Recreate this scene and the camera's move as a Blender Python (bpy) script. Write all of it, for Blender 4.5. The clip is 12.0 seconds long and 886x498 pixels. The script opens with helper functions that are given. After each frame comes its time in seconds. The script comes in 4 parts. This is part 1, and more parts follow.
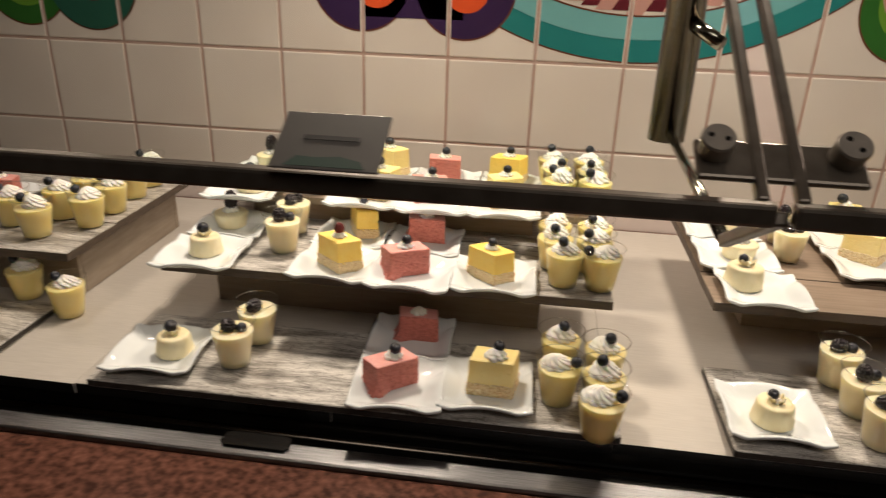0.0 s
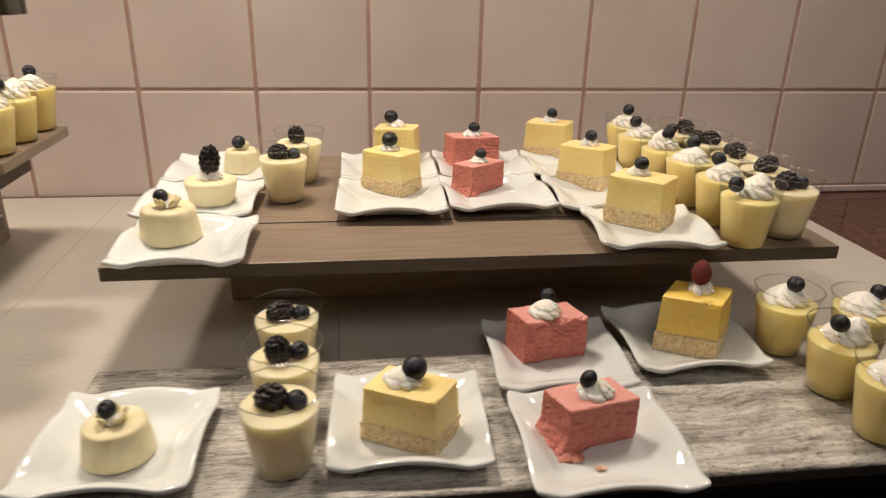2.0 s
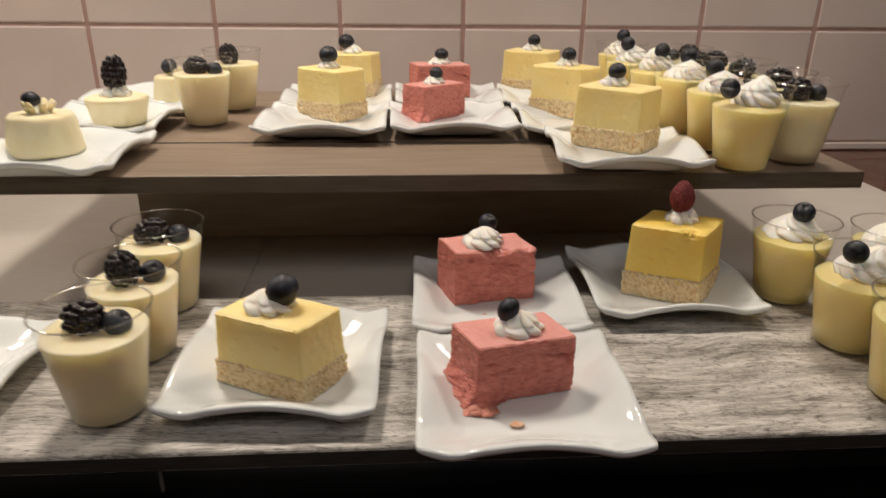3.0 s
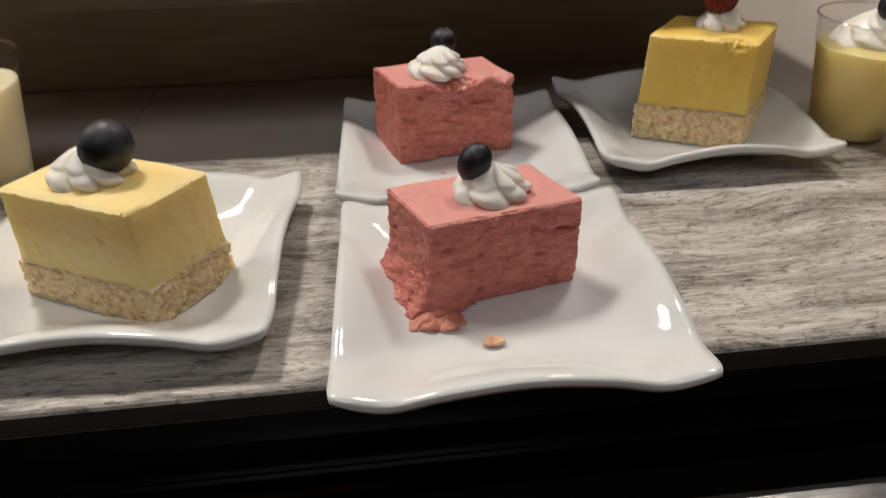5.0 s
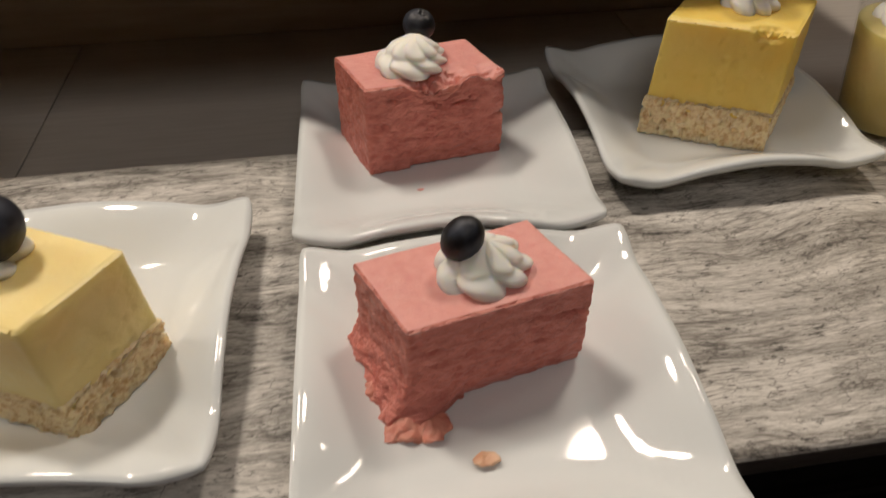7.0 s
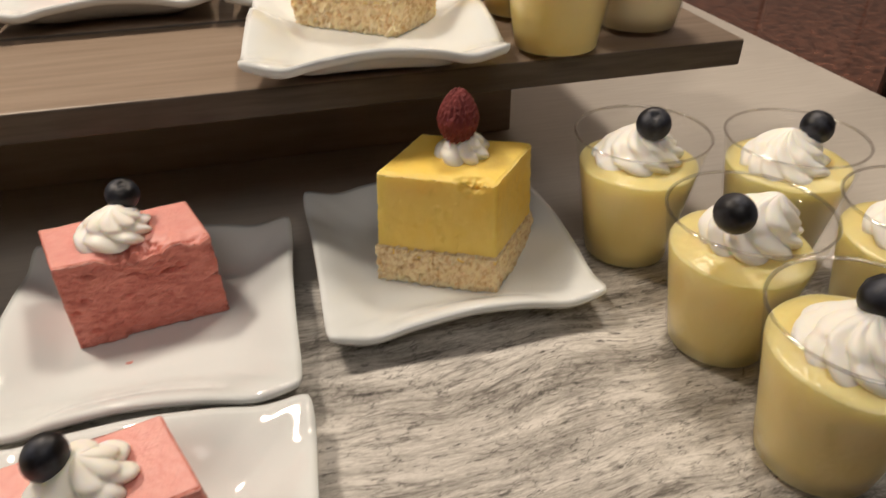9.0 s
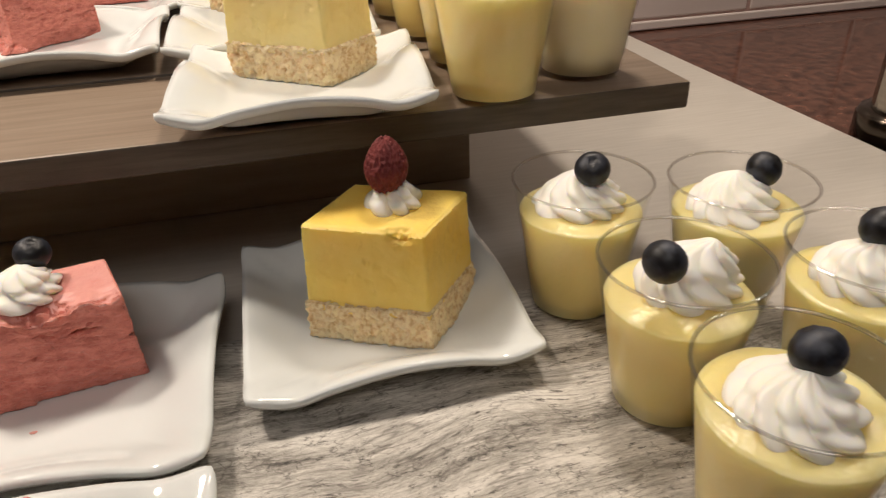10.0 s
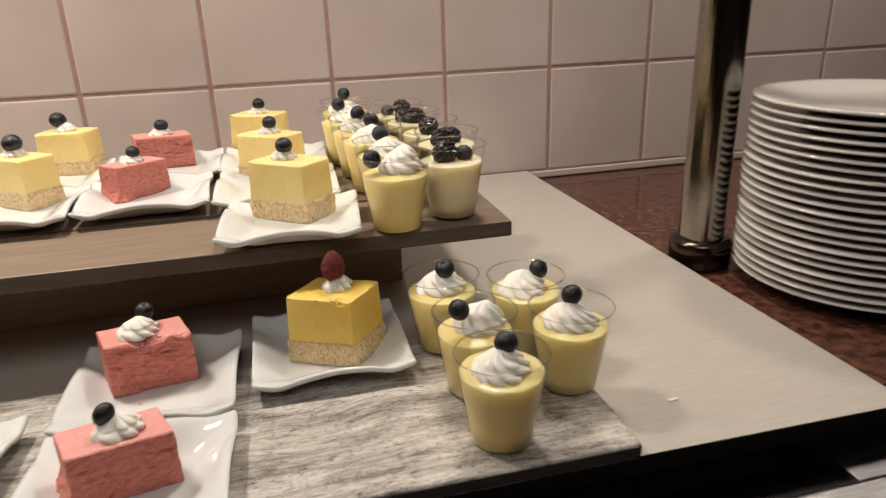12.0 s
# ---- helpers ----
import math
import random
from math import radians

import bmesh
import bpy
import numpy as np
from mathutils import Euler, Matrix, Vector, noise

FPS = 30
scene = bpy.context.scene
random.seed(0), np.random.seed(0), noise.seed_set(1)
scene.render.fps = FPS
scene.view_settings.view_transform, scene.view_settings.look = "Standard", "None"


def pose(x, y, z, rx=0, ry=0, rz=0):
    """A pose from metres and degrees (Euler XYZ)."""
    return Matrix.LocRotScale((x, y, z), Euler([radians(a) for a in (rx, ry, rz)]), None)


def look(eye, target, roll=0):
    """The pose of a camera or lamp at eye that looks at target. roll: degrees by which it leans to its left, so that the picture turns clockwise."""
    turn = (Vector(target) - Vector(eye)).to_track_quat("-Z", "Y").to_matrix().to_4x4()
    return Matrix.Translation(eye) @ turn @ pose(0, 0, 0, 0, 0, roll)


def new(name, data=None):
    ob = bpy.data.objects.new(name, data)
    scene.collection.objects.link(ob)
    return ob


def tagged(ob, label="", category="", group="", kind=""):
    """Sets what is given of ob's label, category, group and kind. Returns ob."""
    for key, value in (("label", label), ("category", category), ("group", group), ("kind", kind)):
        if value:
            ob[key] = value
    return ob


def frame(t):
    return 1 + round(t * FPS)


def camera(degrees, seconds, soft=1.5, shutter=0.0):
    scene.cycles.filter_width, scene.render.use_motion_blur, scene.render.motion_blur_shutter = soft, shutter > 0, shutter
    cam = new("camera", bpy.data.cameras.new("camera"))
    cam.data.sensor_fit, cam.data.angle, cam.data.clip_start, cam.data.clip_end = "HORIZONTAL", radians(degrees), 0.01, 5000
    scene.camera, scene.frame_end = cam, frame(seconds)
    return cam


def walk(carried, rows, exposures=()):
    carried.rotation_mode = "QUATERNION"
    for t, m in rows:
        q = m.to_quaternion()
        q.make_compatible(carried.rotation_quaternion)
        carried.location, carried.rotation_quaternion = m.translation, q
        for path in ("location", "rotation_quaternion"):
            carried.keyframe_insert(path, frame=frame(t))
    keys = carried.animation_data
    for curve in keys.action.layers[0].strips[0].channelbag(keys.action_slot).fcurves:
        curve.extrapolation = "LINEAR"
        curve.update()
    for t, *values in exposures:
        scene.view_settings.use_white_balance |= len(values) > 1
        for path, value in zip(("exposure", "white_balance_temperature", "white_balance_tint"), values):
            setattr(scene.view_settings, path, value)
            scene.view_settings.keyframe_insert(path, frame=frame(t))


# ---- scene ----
cam = camera(65.3, 12.0, 1.2, 0.4)
PATH = [
    (0, (-0.072, 0.106, 1.399), (-0.302, 1.936, 0.625), 1.9),
    (0.5, (0.033, 0.169, 1.388), (-0.082, 1.998, 0.586), 1.8),
    (1, (0.127, 0.242, 1.371), (0.354, 2.055, 0.557), 1.8),
    (1.5, (0.27, 0.328, 1.3), (0.631, 2.101, 0.448), 1.0),
    (2, (0.393, 0.408, 1.227), (0.641, 2.246, 0.478), 1.3),
    (2.5, (0.463, 0.448, 1.175), (0.615, 2.309, 0.46), 1.0),
    (3, (0.494, 0.479, 1.132), (0.621, 2.328, 0.379), 0.7),
    (3.2, (0.509, 0.494, 1.127), (0.637, 2.322, 0.326), 0.3),
    (5, (0.518, 0.599, 1.065), (0.702, 2.266, -0.025), -0.9),
    (5.5, (0.521, 0.62, 1.063), (0.73, 2.168, -0.186), 0.2),
    (6, (0.522, 0.639, 1.065), (0.757, 2.15, -0.223), 0.5),
    (6.5, (0.522, 0.655, 1.077), (0.75, 2.1, -0.287), 0.9),
    (6.7, (0.522, 0.661, 1.08), (0.745, 2.112, -0.278), 0.5),
    (8.3, (0.588, 0.693, 1.102), (0.898, 2.234, -0.135), -1.2),
    (8.5, (0.6, 0.686, 1.101), (0.94, 2.219, -0.137), -0.6),
    (9, (0.622, 0.674, 1.102), (1.016, 2.271, -0.036), -0.8),
    (9.5, (0.641, 0.686, 1.1), (1.032, 2.341, 0.046), -2.4),
    (10, (0.654, 0.679, 1.095), (1.054, 2.353, 0.077), -2.1),
    (10.5, (0.665, 0.651, 1.106), (1.084, 2.352, 0.141), -2.6),
    (11, (0.657, 0.612, 1.13), (1.1, 2.377, 0.298), -2.2),
    (11.5, (0.662, 0.555, 1.139), (1.11, 2.358, 0.398), -1.9),
    (12, (0.659, 0.447, 1.175), (1.101, 2.266, 0.471), -1.9),
]
walk(cam, [(t, look(eye, target, roll)) for t, eye, target, roll in PATH], [(0.0, 0.08, 6200, 10), (1.5, -0.12, 6250, 10), (3.2, -0.17, 5850, 10), (5.0, -0.22, 5650, 10), (6.7, -0.44, 5900, 10), (8.5, -0.22, 6100, 10), (9.5, 0.07, 6050, 10), (12.0, 0.12, 5900, 10)])

# ---- world and lights ----
world = bpy.data.worlds.new("world")
scene.world = world
world.use_nodes = True
world.node_tree.nodes["Background"].inputs[0].default_value = (1.0, 0.86, 0.70, 1)
world.node_tree.nodes["Background"].inputs[1].default_value = 0.03


def lamp(name, eye, target, watts, size, colour, label, spread=180):
    data = bpy.data.lights.new(name, "AREA")
    data.shape, data.size, data.energy, data.color = "DISK", size, watts, colour
    data.spread = radians(spread)
    ob = new(name, data)
    ob.matrix_world = look(eye, target)
    return tagged(ob, label, "lamp", "serving line lamps")


WARM = (1.0, 0.82, 0.63)
for lx, watts in ((-0.95, 1.1), (-0.36, 4.2), (0.26, 3.85), (0.88, 2.3), (1.50, 1.6)):
    lamp("spot_lamp", (lx, 1.21, 1.74), (lx, 0.90, 0.92), watts, 0.13, WARM, "small warm halogen lamp under the hood by the wall", 140)
lamp("ceiling_lamp", (0.4, -0.15, 2.62), (0.4, 0.6, 0.9), 12.5, 1.3, (1.0, 0.88, 0.76), "dim neutral ceiling lamp over the serving line")


# ---- materials ----
def mat(name):
    m = bpy.data.materials.new(name)
    m.use_nodes = True
    return m, m.node_tree.nodes, m.node_tree.links, m.node_tree.nodes["Principled BSDF"]


def ramp(nodes, stops):
    r = nodes.new("ShaderNodeValToRGB")
    while len(r.color_ramp.elements) < len(stops):
        r.color_ramp.elements.new(0.5)
    for e, (p, c) in zip(r.color_ramp.elements, stops):
        e.position, e.color = p, (*c, 1)
    return r


def noisy(name, low, high, scale=40.0, rough=0.5, bump=0.0, bump_scale=200.0, stretch=(1, 1, 1), detail=6.0, sss=0.0, sss_scale=0.01, spread=(0.3, 0.7), rough2=None, metal=0.0, coat=0.0, vary=0.0, radius=(1.0, 0.85, 0.6)):
    """A surface whose colour runs between two tones in stretched noise, with fine relief."""
    m, n, l, b = mat(name)
    co = n.new("ShaderNodeTexCoord")
    mp = n.new("ShaderNodeMapping")
    mp.inputs["Scale"].default_value = stretch
    info = n.new("ShaderNodeObjectInfo")
    add = n.new("ShaderNodeVectorMath")
    add.operation = "ADD"
    mul = n.new("ShaderNodeVectorMath")
    mul.operation = "SCALE"
    mul.inputs[0].default_value = (1.7, 2.3, 0.9)
    l.new(info.outputs["Random"], mul.inputs["Scale"])
    l.new(co.outputs["Object"], add.inputs[0])
    l.new(mul.outputs[0], add.inputs[1])
    l.new(add.outputs[0], mp.inputs["Vector"])
    t = n.new("ShaderNodeTexNoise")
    t.inputs["Scale"].default_value, t.inputs["Detail"].default_value = scale, detail
    l.new(mp.outputs[0], t.inputs["Vector"])
    r = ramp(n, [(spread[0], low), (spread[1], high)])
    l.new(t.outputs["Fac"], r.inputs["Fac"])
    col = r.outputs["Color"]
    if vary:
        hsv = n.new("ShaderNodeHueSaturation")
        mr = n.new("ShaderNodeMapRange")
        mr.inputs["To Min"].default_value, mr.inputs["To Max"].default_value = 1 - vary, 1 + vary
        l.new(info.outputs["Random"], mr.inputs["Value"])
        l.new(mr.outputs[0], hsv.inputs["Value"])
        l.new(col, hsv.inputs["Color"])
        col = hsv.outputs["Color"]
    l.new(col, b.inputs["Base Color"])
    if rough2 is not None:
        mr = n.new("ShaderNodeMapRange")
        mr.inputs["To Min"].default_value, mr.inputs["To Max"].default_value = rough, rough2
        l.new(t.outputs["Fac"], mr.inputs["Value"])
        l.new(mr.outputs[0], b.inputs["Roughness"])
    else:
        b.inputs["Roughness"].default_value = rough
    b.inputs["Metallic"].default_value = metal
    b.inputs["Coat Weight"].default_value = coat
    if sss:
        b.inputs["Subsurface Weight"].default_value, b.inputs["Subsurface Scale"].default_value = sss, sss_scale
        b.inputs["Subsurface Radius"].default_value = radius
    if bump:
        t2 = n.new("ShaderNodeTexNoise")
        t2.inputs["Scale"].default_value, t2.inputs["Detail"].default_value = bump_scale, 4
        l.new(mp.outputs[0], t2.inputs["Vector"])
        bp = n.new("ShaderNodeBump")
        bp.inputs["Strength"].default_value, bp.inputs["Distance"].default_value = bump, 0.002
        l.new(t2.outputs["Fac"], bp.inputs["Height"])
        l.new(bp.outputs[0], b.inputs["Normal"])
    return m


def weathered():
    """Grey weathered-plank laminate: long grain, knots, fine dark cracks."""
    m, n, l, b = mat("weathered_plank")
    co = n.new("ShaderNodeTexCoord")
    info = n.new("ShaderNodeObjectInfo")
    shift = n.new("ShaderNodeVectorMath")
    shift.operation = "MULTIPLY_ADD"
    shift.inputs[1].default_value, shift.inputs[2].default_value = (1, 1, 1), (0.31, 0.07, 0)
    l.new(co.outputs["Object"], shift.inputs[0])
    warp = n.new("ShaderNodeTexNoise")
    warp.inputs["Scale"].default_value, warp.inputs["Detail"].default_value = 9, 2
    l.new(shift.outputs[0], warp.inputs["Vector"])
    mixv = n.new("ShaderNodeVectorMath")
    mixv.operation = "MULTIPLY_ADD"
    mixv.inputs[1].default_value = (0.05, 0.035, 0.0)
    l.new(warp.outputs["Color"], mixv.inputs[0])
    l.new(shift.outputs[0], mixv.inputs[2])

    def layer(sx, sy, detail, rough):
        mp = n.new("ShaderNodeMapping")
        mp.inputs["Scale"].default_value = (sx, sy, 1)
        l.new(mixv.outputs[0], mp.inputs["Vector"])
        t = n.new("ShaderNodeTexNoise")
        t.inputs["Scale"].default_value, t.inputs["Detail"].default_value, t.inputs["Roughness"].default_value = 1.0, detail, rough
        l.new(mp.outputs[0], t.inputs["Vector"])
        return t.outputs["Fac"]

    def blend(a, b2, f):
        mx = n.new("ShaderNodeMix")
        mx.inputs[0].default_value = f
        l.new(a, mx.inputs[2])
        l.new(b2, mx.inputs[3])
        return mx.outputs[0]

    broad, streak, fine = layer(10, 55, 4, 0.6), layer(34, 330, 9, 0.7), layer(240, 1500, 6, 0.85)
    crack_fac = layer(120, 360, 8, 0.8)
    grain_fac = blend(blend(broad, streak, 0.45), fine, 0.32)
    r1 = ramp(n, [(0.38, (0.13, 0.119, 0.105)), (0.45, (0.30, 0.28, 0.25)), (0.50, (0.47, 0.445, 0.405)), (0.56, (0.70, 0.67, 0.62))])
    l.new(grain_fac, r1.inputs["Fac"])
    # growth rings: thin broken contour lines of a broad noise, closing round knots
    rings = n.new("ShaderNodeMath")
    rings.operation, rings.inputs[1].default_value = "MULTIPLY", 150.0
    l.new(layer(8, 26, 2.0, 0.5), rings.inputs[0])
    wave = n.new("ShaderNodeMath")
    wave.operation = "SINE"
    l.new(rings.outputs[0], wave.inputs[0])
    line = n.new("ShaderNodeMath")
    line.operation, line.inputs[1].default_value = "MULTIPLY_ADD", 0.045
    l.new(wave.outputs[0], line.inputs[0])
    l.new(crack_fac, line.inputs[2])
    r2 = ramp(n, [(0.345, (0.10, 0.094, 0.088)), (0.385, (0.52, 0.51, 0.50)), (0.43, (1, 1, 1))])
    l.new(line.outputs[0], r2.inputs["Fac"])
    # a net of hair cracks, strongest in the darker patches
    cell = n.new("ShaderNodeTexVoronoi")
    cell.feature = "DISTANCE_TO_EDGE"
    cmap = n.new("ShaderNodeMapping")
    cmap.inputs["Scale"].default_value = (130, 300, 1)
    wob = n.new("ShaderNodeVectorMath")
    wob.operation = "MULTIPLY_ADD"
    wob.inputs[1].default_value = (0.010, 0.006, 0.0)
    fold = n.new("ShaderNodeTexNoise")
    fold.inputs["Scale"].default_value, fold.inputs["Detail"].default_value = 150, 3
    l.new(shift.outputs[0], fold.inputs["Vector"])
    l.new(fold.outputs["Color"], wob.inputs[0])
    l.new(mixv.outputs[0], wob.inputs[2])
    l.new(wob.outputs[0], cmap.inputs["Vector"])
    l.new(cmap.outputs[0], cell.inputs["Vector"])
    cell.inputs["Scale"].default_value = 1.0
    where = n.new("ShaderNodeMapRange")
    where.inputs["From Min"].default_value, where.inputs["From Max"].default_value = 0.40, 0.56
    where.inputs["To Min"].default_value, where.inputs["To Max"].default_value = 0.0, 0.3
    l.new(broad, where.inputs["Value"])
    hair = n.new("ShaderNodeMath")
    hair.operation = "ADD"
    l.new(cell.outputs["Distance"], hair.inputs[0])
    l.new(where.outputs[0], hair.inputs[1])
    r3 = ramp(n, [(0.0, (0.30, 0.29, 0.28)), (0.05, (0.75, 0.74, 0.73)), (0.11, (1, 1, 1))])
    l.new(hair.outputs[0], r3.inputs["Fac"])
    mul = n.new("ShaderNodeMixRGB")
    mul.blend_type, mul.inputs[0].default_value = "MULTIPLY", 0.9
    l.new(r1.outputs["Color"], mul.inputs[1])
    l.new(r2.outputs["Color"], mul.inputs[2])
    mul2 = n.new("ShaderNodeMixRGB")
    mul2.blend_type, mul2.inputs[0].default_value = "MULTIPLY", 0.8
    l.new(mul.outputs[0], mul2.inputs[1])
    l.new(r3.outputs["Color"], mul2.inputs[2])
    last = mul2.outputs[0]
    for sx, sy, wide, least in ((14, 105, 0.030, 0.36), (34, 300, 0.036, 0.32), (70, 160, 0.018, 0.20)):
        mid = n.new("ShaderNodeMath")
        mid.operation, mid.inputs[1].default_value = "SUBTRACT", 0.5
        l.new(layer(sx, sy, 3.0, 0.55), mid.inputs[0])
        ridge = n.new("ShaderNodeMath")
        ridge.operation = "ABSOLUTE"
        l.new(mid.outputs[0], ridge.inputs[0])
        gap = n.new("ShaderNodeMapRange")
        gap.inputs["From Min"].default_value, gap.inputs["From Max"].default_value = 0.44, 0.60
        gap.inputs["To Min"].default_value, gap.inputs["To Max"].default_value = 0.0, wide * 1.2
        l.new(layer(20 + sx, 60, 3.0, 0.6), gap.inputs["Value"])
        held = n.new("ShaderNodeMath")
        held.operation = "ADD"
        l.new(ridge.outputs[0], held.inputs[0])
        l.new(gap.outputs[0], held.inputs[1])
        r4 = ramp(n, [(0.0, (least, least * 0.97, least * 0.94)), (wide * 0.45, (0.74, 0.73, 0.72)), (wide, (1, 1, 1))])
        l.new(held.outputs[0], r4.inputs["Fac"])
        mx = n.new("ShaderNodeMixRGB")
        mx.blend_type, mx.inputs[0].default_value = "MULTIPLY", 0.85
        l.new(last, mx.inputs[1])
        l.new(r4.outputs["Color"], mx.inputs[2])
        last = mx.outputs[0]
    l.new(last, b.inputs["Base Color"])
    b.inputs["Roughness"].default_value = 0.42
    bp = n.new("ShaderNodeBump")
    bp.inputs["Strength"].default_value, bp.inputs["Distance"].default_value = 0.35, 0.001
    l.new(line.outputs[0], bp.inputs["Height"])
    l.new(bp.outputs[0], b.inputs["Normal"])
    return m


def clear_plastic(name, tint, gloss=0.75, least=0.012):
    m, n, l, b = mat(name)
    n.remove(b)
    tr = n.new("ShaderNodeBsdfTransparent")
    tr.inputs[0].default_value = (*tint, 1)
    gl = n.new("ShaderNodeBsdfGlossy")
    gl.inputs["Roughness"].default_value = 0.06
    lw = n.new("ShaderNodeLayerWeight")
    lw.inputs["Blend"].default_value = 0.5
    pw = n.new("ShaderNodeMath")
    pw.operation, pw.inputs[1].default_value = "POWER", 4.5
    l.new(lw.outputs["Facing"], pw.inputs[0])
    fr = n.new("ShaderNodeMapRange")
    fr.inputs["To Min"].default_value, fr.inputs["To Max"].default_value = least, gloss
    l.new(pw.outputs[0], fr.inputs["Value"])
    mx = n.new("ShaderNodeMixShader")
    l.new(fr.outputs[0], mx.inputs[0])
    l.new(tr.outputs[0], mx.inputs[1])
    l.new(gl.outputs[0], mx.inputs[2])
    l.new(mx.outputs[0], n["Material Output"].inputs[0])
    return m


TILE = noisy("glazed_tile", (0.69, 0.595, 0.555), (0.77, 0.675, 0.635), 6, 0.13, 0.05, 30, vary=0.04)
GROUT = noisy("pink_grout", (0.44, 0.285, 0.245), (0.54, 0.37, 0.325), 60, 0.85, 0.3, 300)
LAMINATE = noisy("grey_laminate", (0.50, 0.463, 0.412), (0.56, 0.523, 0.470), 30, 0.36, 0.04, 500, (1, 12, 1))
PLANK = weathered()
SHELF = noisy("brown_plank", (0.205, 0.150, 0.106), (0.285, 0.218, 0.162), 14, 0.45, 0.08, 60, (1, 14, 14), 8)
RISER = noisy("brown_riser", (0.29, 0.235, 0.175), (0.37, 0.305, 0.235), 20, 0.5, 0.05, 100, (1, 1, 8))
PORCELAIN = noisy("white_porcelain", (0.765, 0.80, 0.80), (0.795, 0.83, 0.83), 12, 0.07, 0.0, coat=0.3)
STONEWARE = noisy("grey_white_china", (0.70, 0.68, 0.65), (0.74, 0.72, 0.69), 12, 0.12, 0.0, coat=0.3)
YELLOW = noisy("lemon_mousse", (0.97, 0.65, 0.11), (0.98, 0.705, 0.17), 60, 0.48, 0.22, 330, sss=0.5, sss_scale=0.008, radius=(1, 1, 0.9))
PALE = noisy("vanilla_mousse", (0.96, 0.73, 0.27), (0.97, 0.775, 0.35), 60, 0.48, 0.2, 330, sss=0.5, sss_scale=0.008, radius=(1, 1, 0.9))
CUSTARD = noisy("custard", (0.945, 0.74, 0.275), (0.95, 0.785, 0.36), 50, 0.28, 0.2, 300, sss=0.8, sss_scale=0.012, radius=(1, 0.9, 0.7))
PANNA = noisy("panna_cotta", (0.93, 0.80, 0.50), (0.94, 0.83, 0.56), 50, 0.35, 0.05, 240, sss=0.8, sss_scale=0.012, radius=(1, 0.9, 0.7))
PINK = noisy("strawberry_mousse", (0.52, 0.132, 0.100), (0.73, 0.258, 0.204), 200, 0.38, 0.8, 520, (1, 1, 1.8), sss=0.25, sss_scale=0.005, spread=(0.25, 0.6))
PINKTOP = noisy("strawberry_mousse_pale", (0.74, 0.32, 0.28), (0.80, 0.39, 0.345), 220, 0.42, 0.25, 500, sss=0.25, sss_scale=0.005)
CRUMB = noisy("biscuit_base", (0.66, 0.40, 0.17), (0.94, 0.75, 0.45), 420, 0.85, 0.22, 900, spread=(0.30, 0.55), sss=0.6, sss_scale=0.005)
CREAM = noisy("whipped_cream", (0.94, 0.91, 0.83), (0.96, 0.935, 0.87), 60, 0.42, 0.05, 200, sss=0.5, sss_scale=0.005)
BLUEBERRY = noisy("blueberry_skin", (0.004, 0.004, 0.006), (0.040, 0.047, 0.070), 130, 0.36, 0.1, 300, rough2=0.6, detail=4, spread=(0.42, 0.72))
BLACKBERRY = noisy("blackberry_drupelet", (0.005, 0.003, 0.004), (0.014, 0.006, 0.009), 100, 0.3)
RASPBERRY = noisy("raspberry_drupelet", (0.13, 0.016, 0.016), (0.23, 0.038, 0.036), 300, 0.75, 0.5, 900)
CUP = clear_plastic("clear_plastic", (0.998, 0.997, 0.994), 0.28)
RIM = clear_plastic("plastic_rim", (0.985, 0.98, 0.97), 0.75, 0.23)
GLASS = clear_plastic("guard_glass", (0.945, 0.972, 0.948), 0.06, 0.002)
BOLT = noisy("worn_bolt_metal", (0.20, 0.175, 0.145), (0.28, 0.245, 0.205), 60, 0.45, 0.1, 400, metal=0.5)
BRONZE = noisy("dark_bronze_metal", (0.085, 0.070, 0.055), (0.14, 0.118, 0.095), 40, 0.32, metal=0.6)
DARK_STEEL = noisy("dark_polished_steel", (0.075, 0.062, 0.050), (0.11, 0.092, 0.075), 60, 0.2, 0.03, 300, (1, 1, 20), metal=1.0)
CHROME = noisy("brushed_chrome", (0.28, 0.255, 0.22), (0.38, 0.35, 0.305), 60, 0.14, 0.03, 300, (1, 1, 20), metal=1.0)
# dark board edge banding, with plate shadow put into its colour
EDGE = noisy("shaded_edge_band", (0.016, 0.013, 0.010), (0.040, 0.033, 0.026), 60, 0.5, 0.2, 200, (1, 1, 10))
# shelf edges: plank brown made darker, their shade put into the colour
SHELF_EDGE = noisy("shaded_shelf_edge", (0.065, 0.047, 0.033), (0.115, 0.086, 0.062), 40, 0.5, 0.1, 200, (1, 1, 10))
STEEL = noisy("worn_steel", (0.20, 0.20, 0.205), (0.36, 0.36, 0.37), 30, 0.28, 0.12, 200, (1, 30, 1), metal=1.0)
# near-black for black parts; in the recess it carries the shade
BLACK = noisy("black_and_shade", (0.003, 0.0026, 0.0022), (0.007, 0.006, 0.005), 30, 0.22, 0.05, 60)
GRANITE = noisy("red_granite", (0.045, 0.018, 0.012), (0.19, 0.080, 0.053), 110, 0.12, 0.0, detail=12, spread=(0.34, 0.72))
SIGN = noisy("dark_grey_card", (0.12, 0.11, 0.10), (0.15, 0.14, 0.125), 20, 0.4)
INK = noisy("sign_print", (0.02, 0.018, 0.016), (0.03, 0.027, 0.024), 50, 0.5)
PLASTER = noisy("room_plaster", (0.30, 0.25, 0.20), (0.36, 0.30, 0.24), 5, 0.8)
FLOORING = noisy("floor_covering", (0.08, 0.06, 0.045), (0.14, 0.10, 0.075), 8, 0.6)


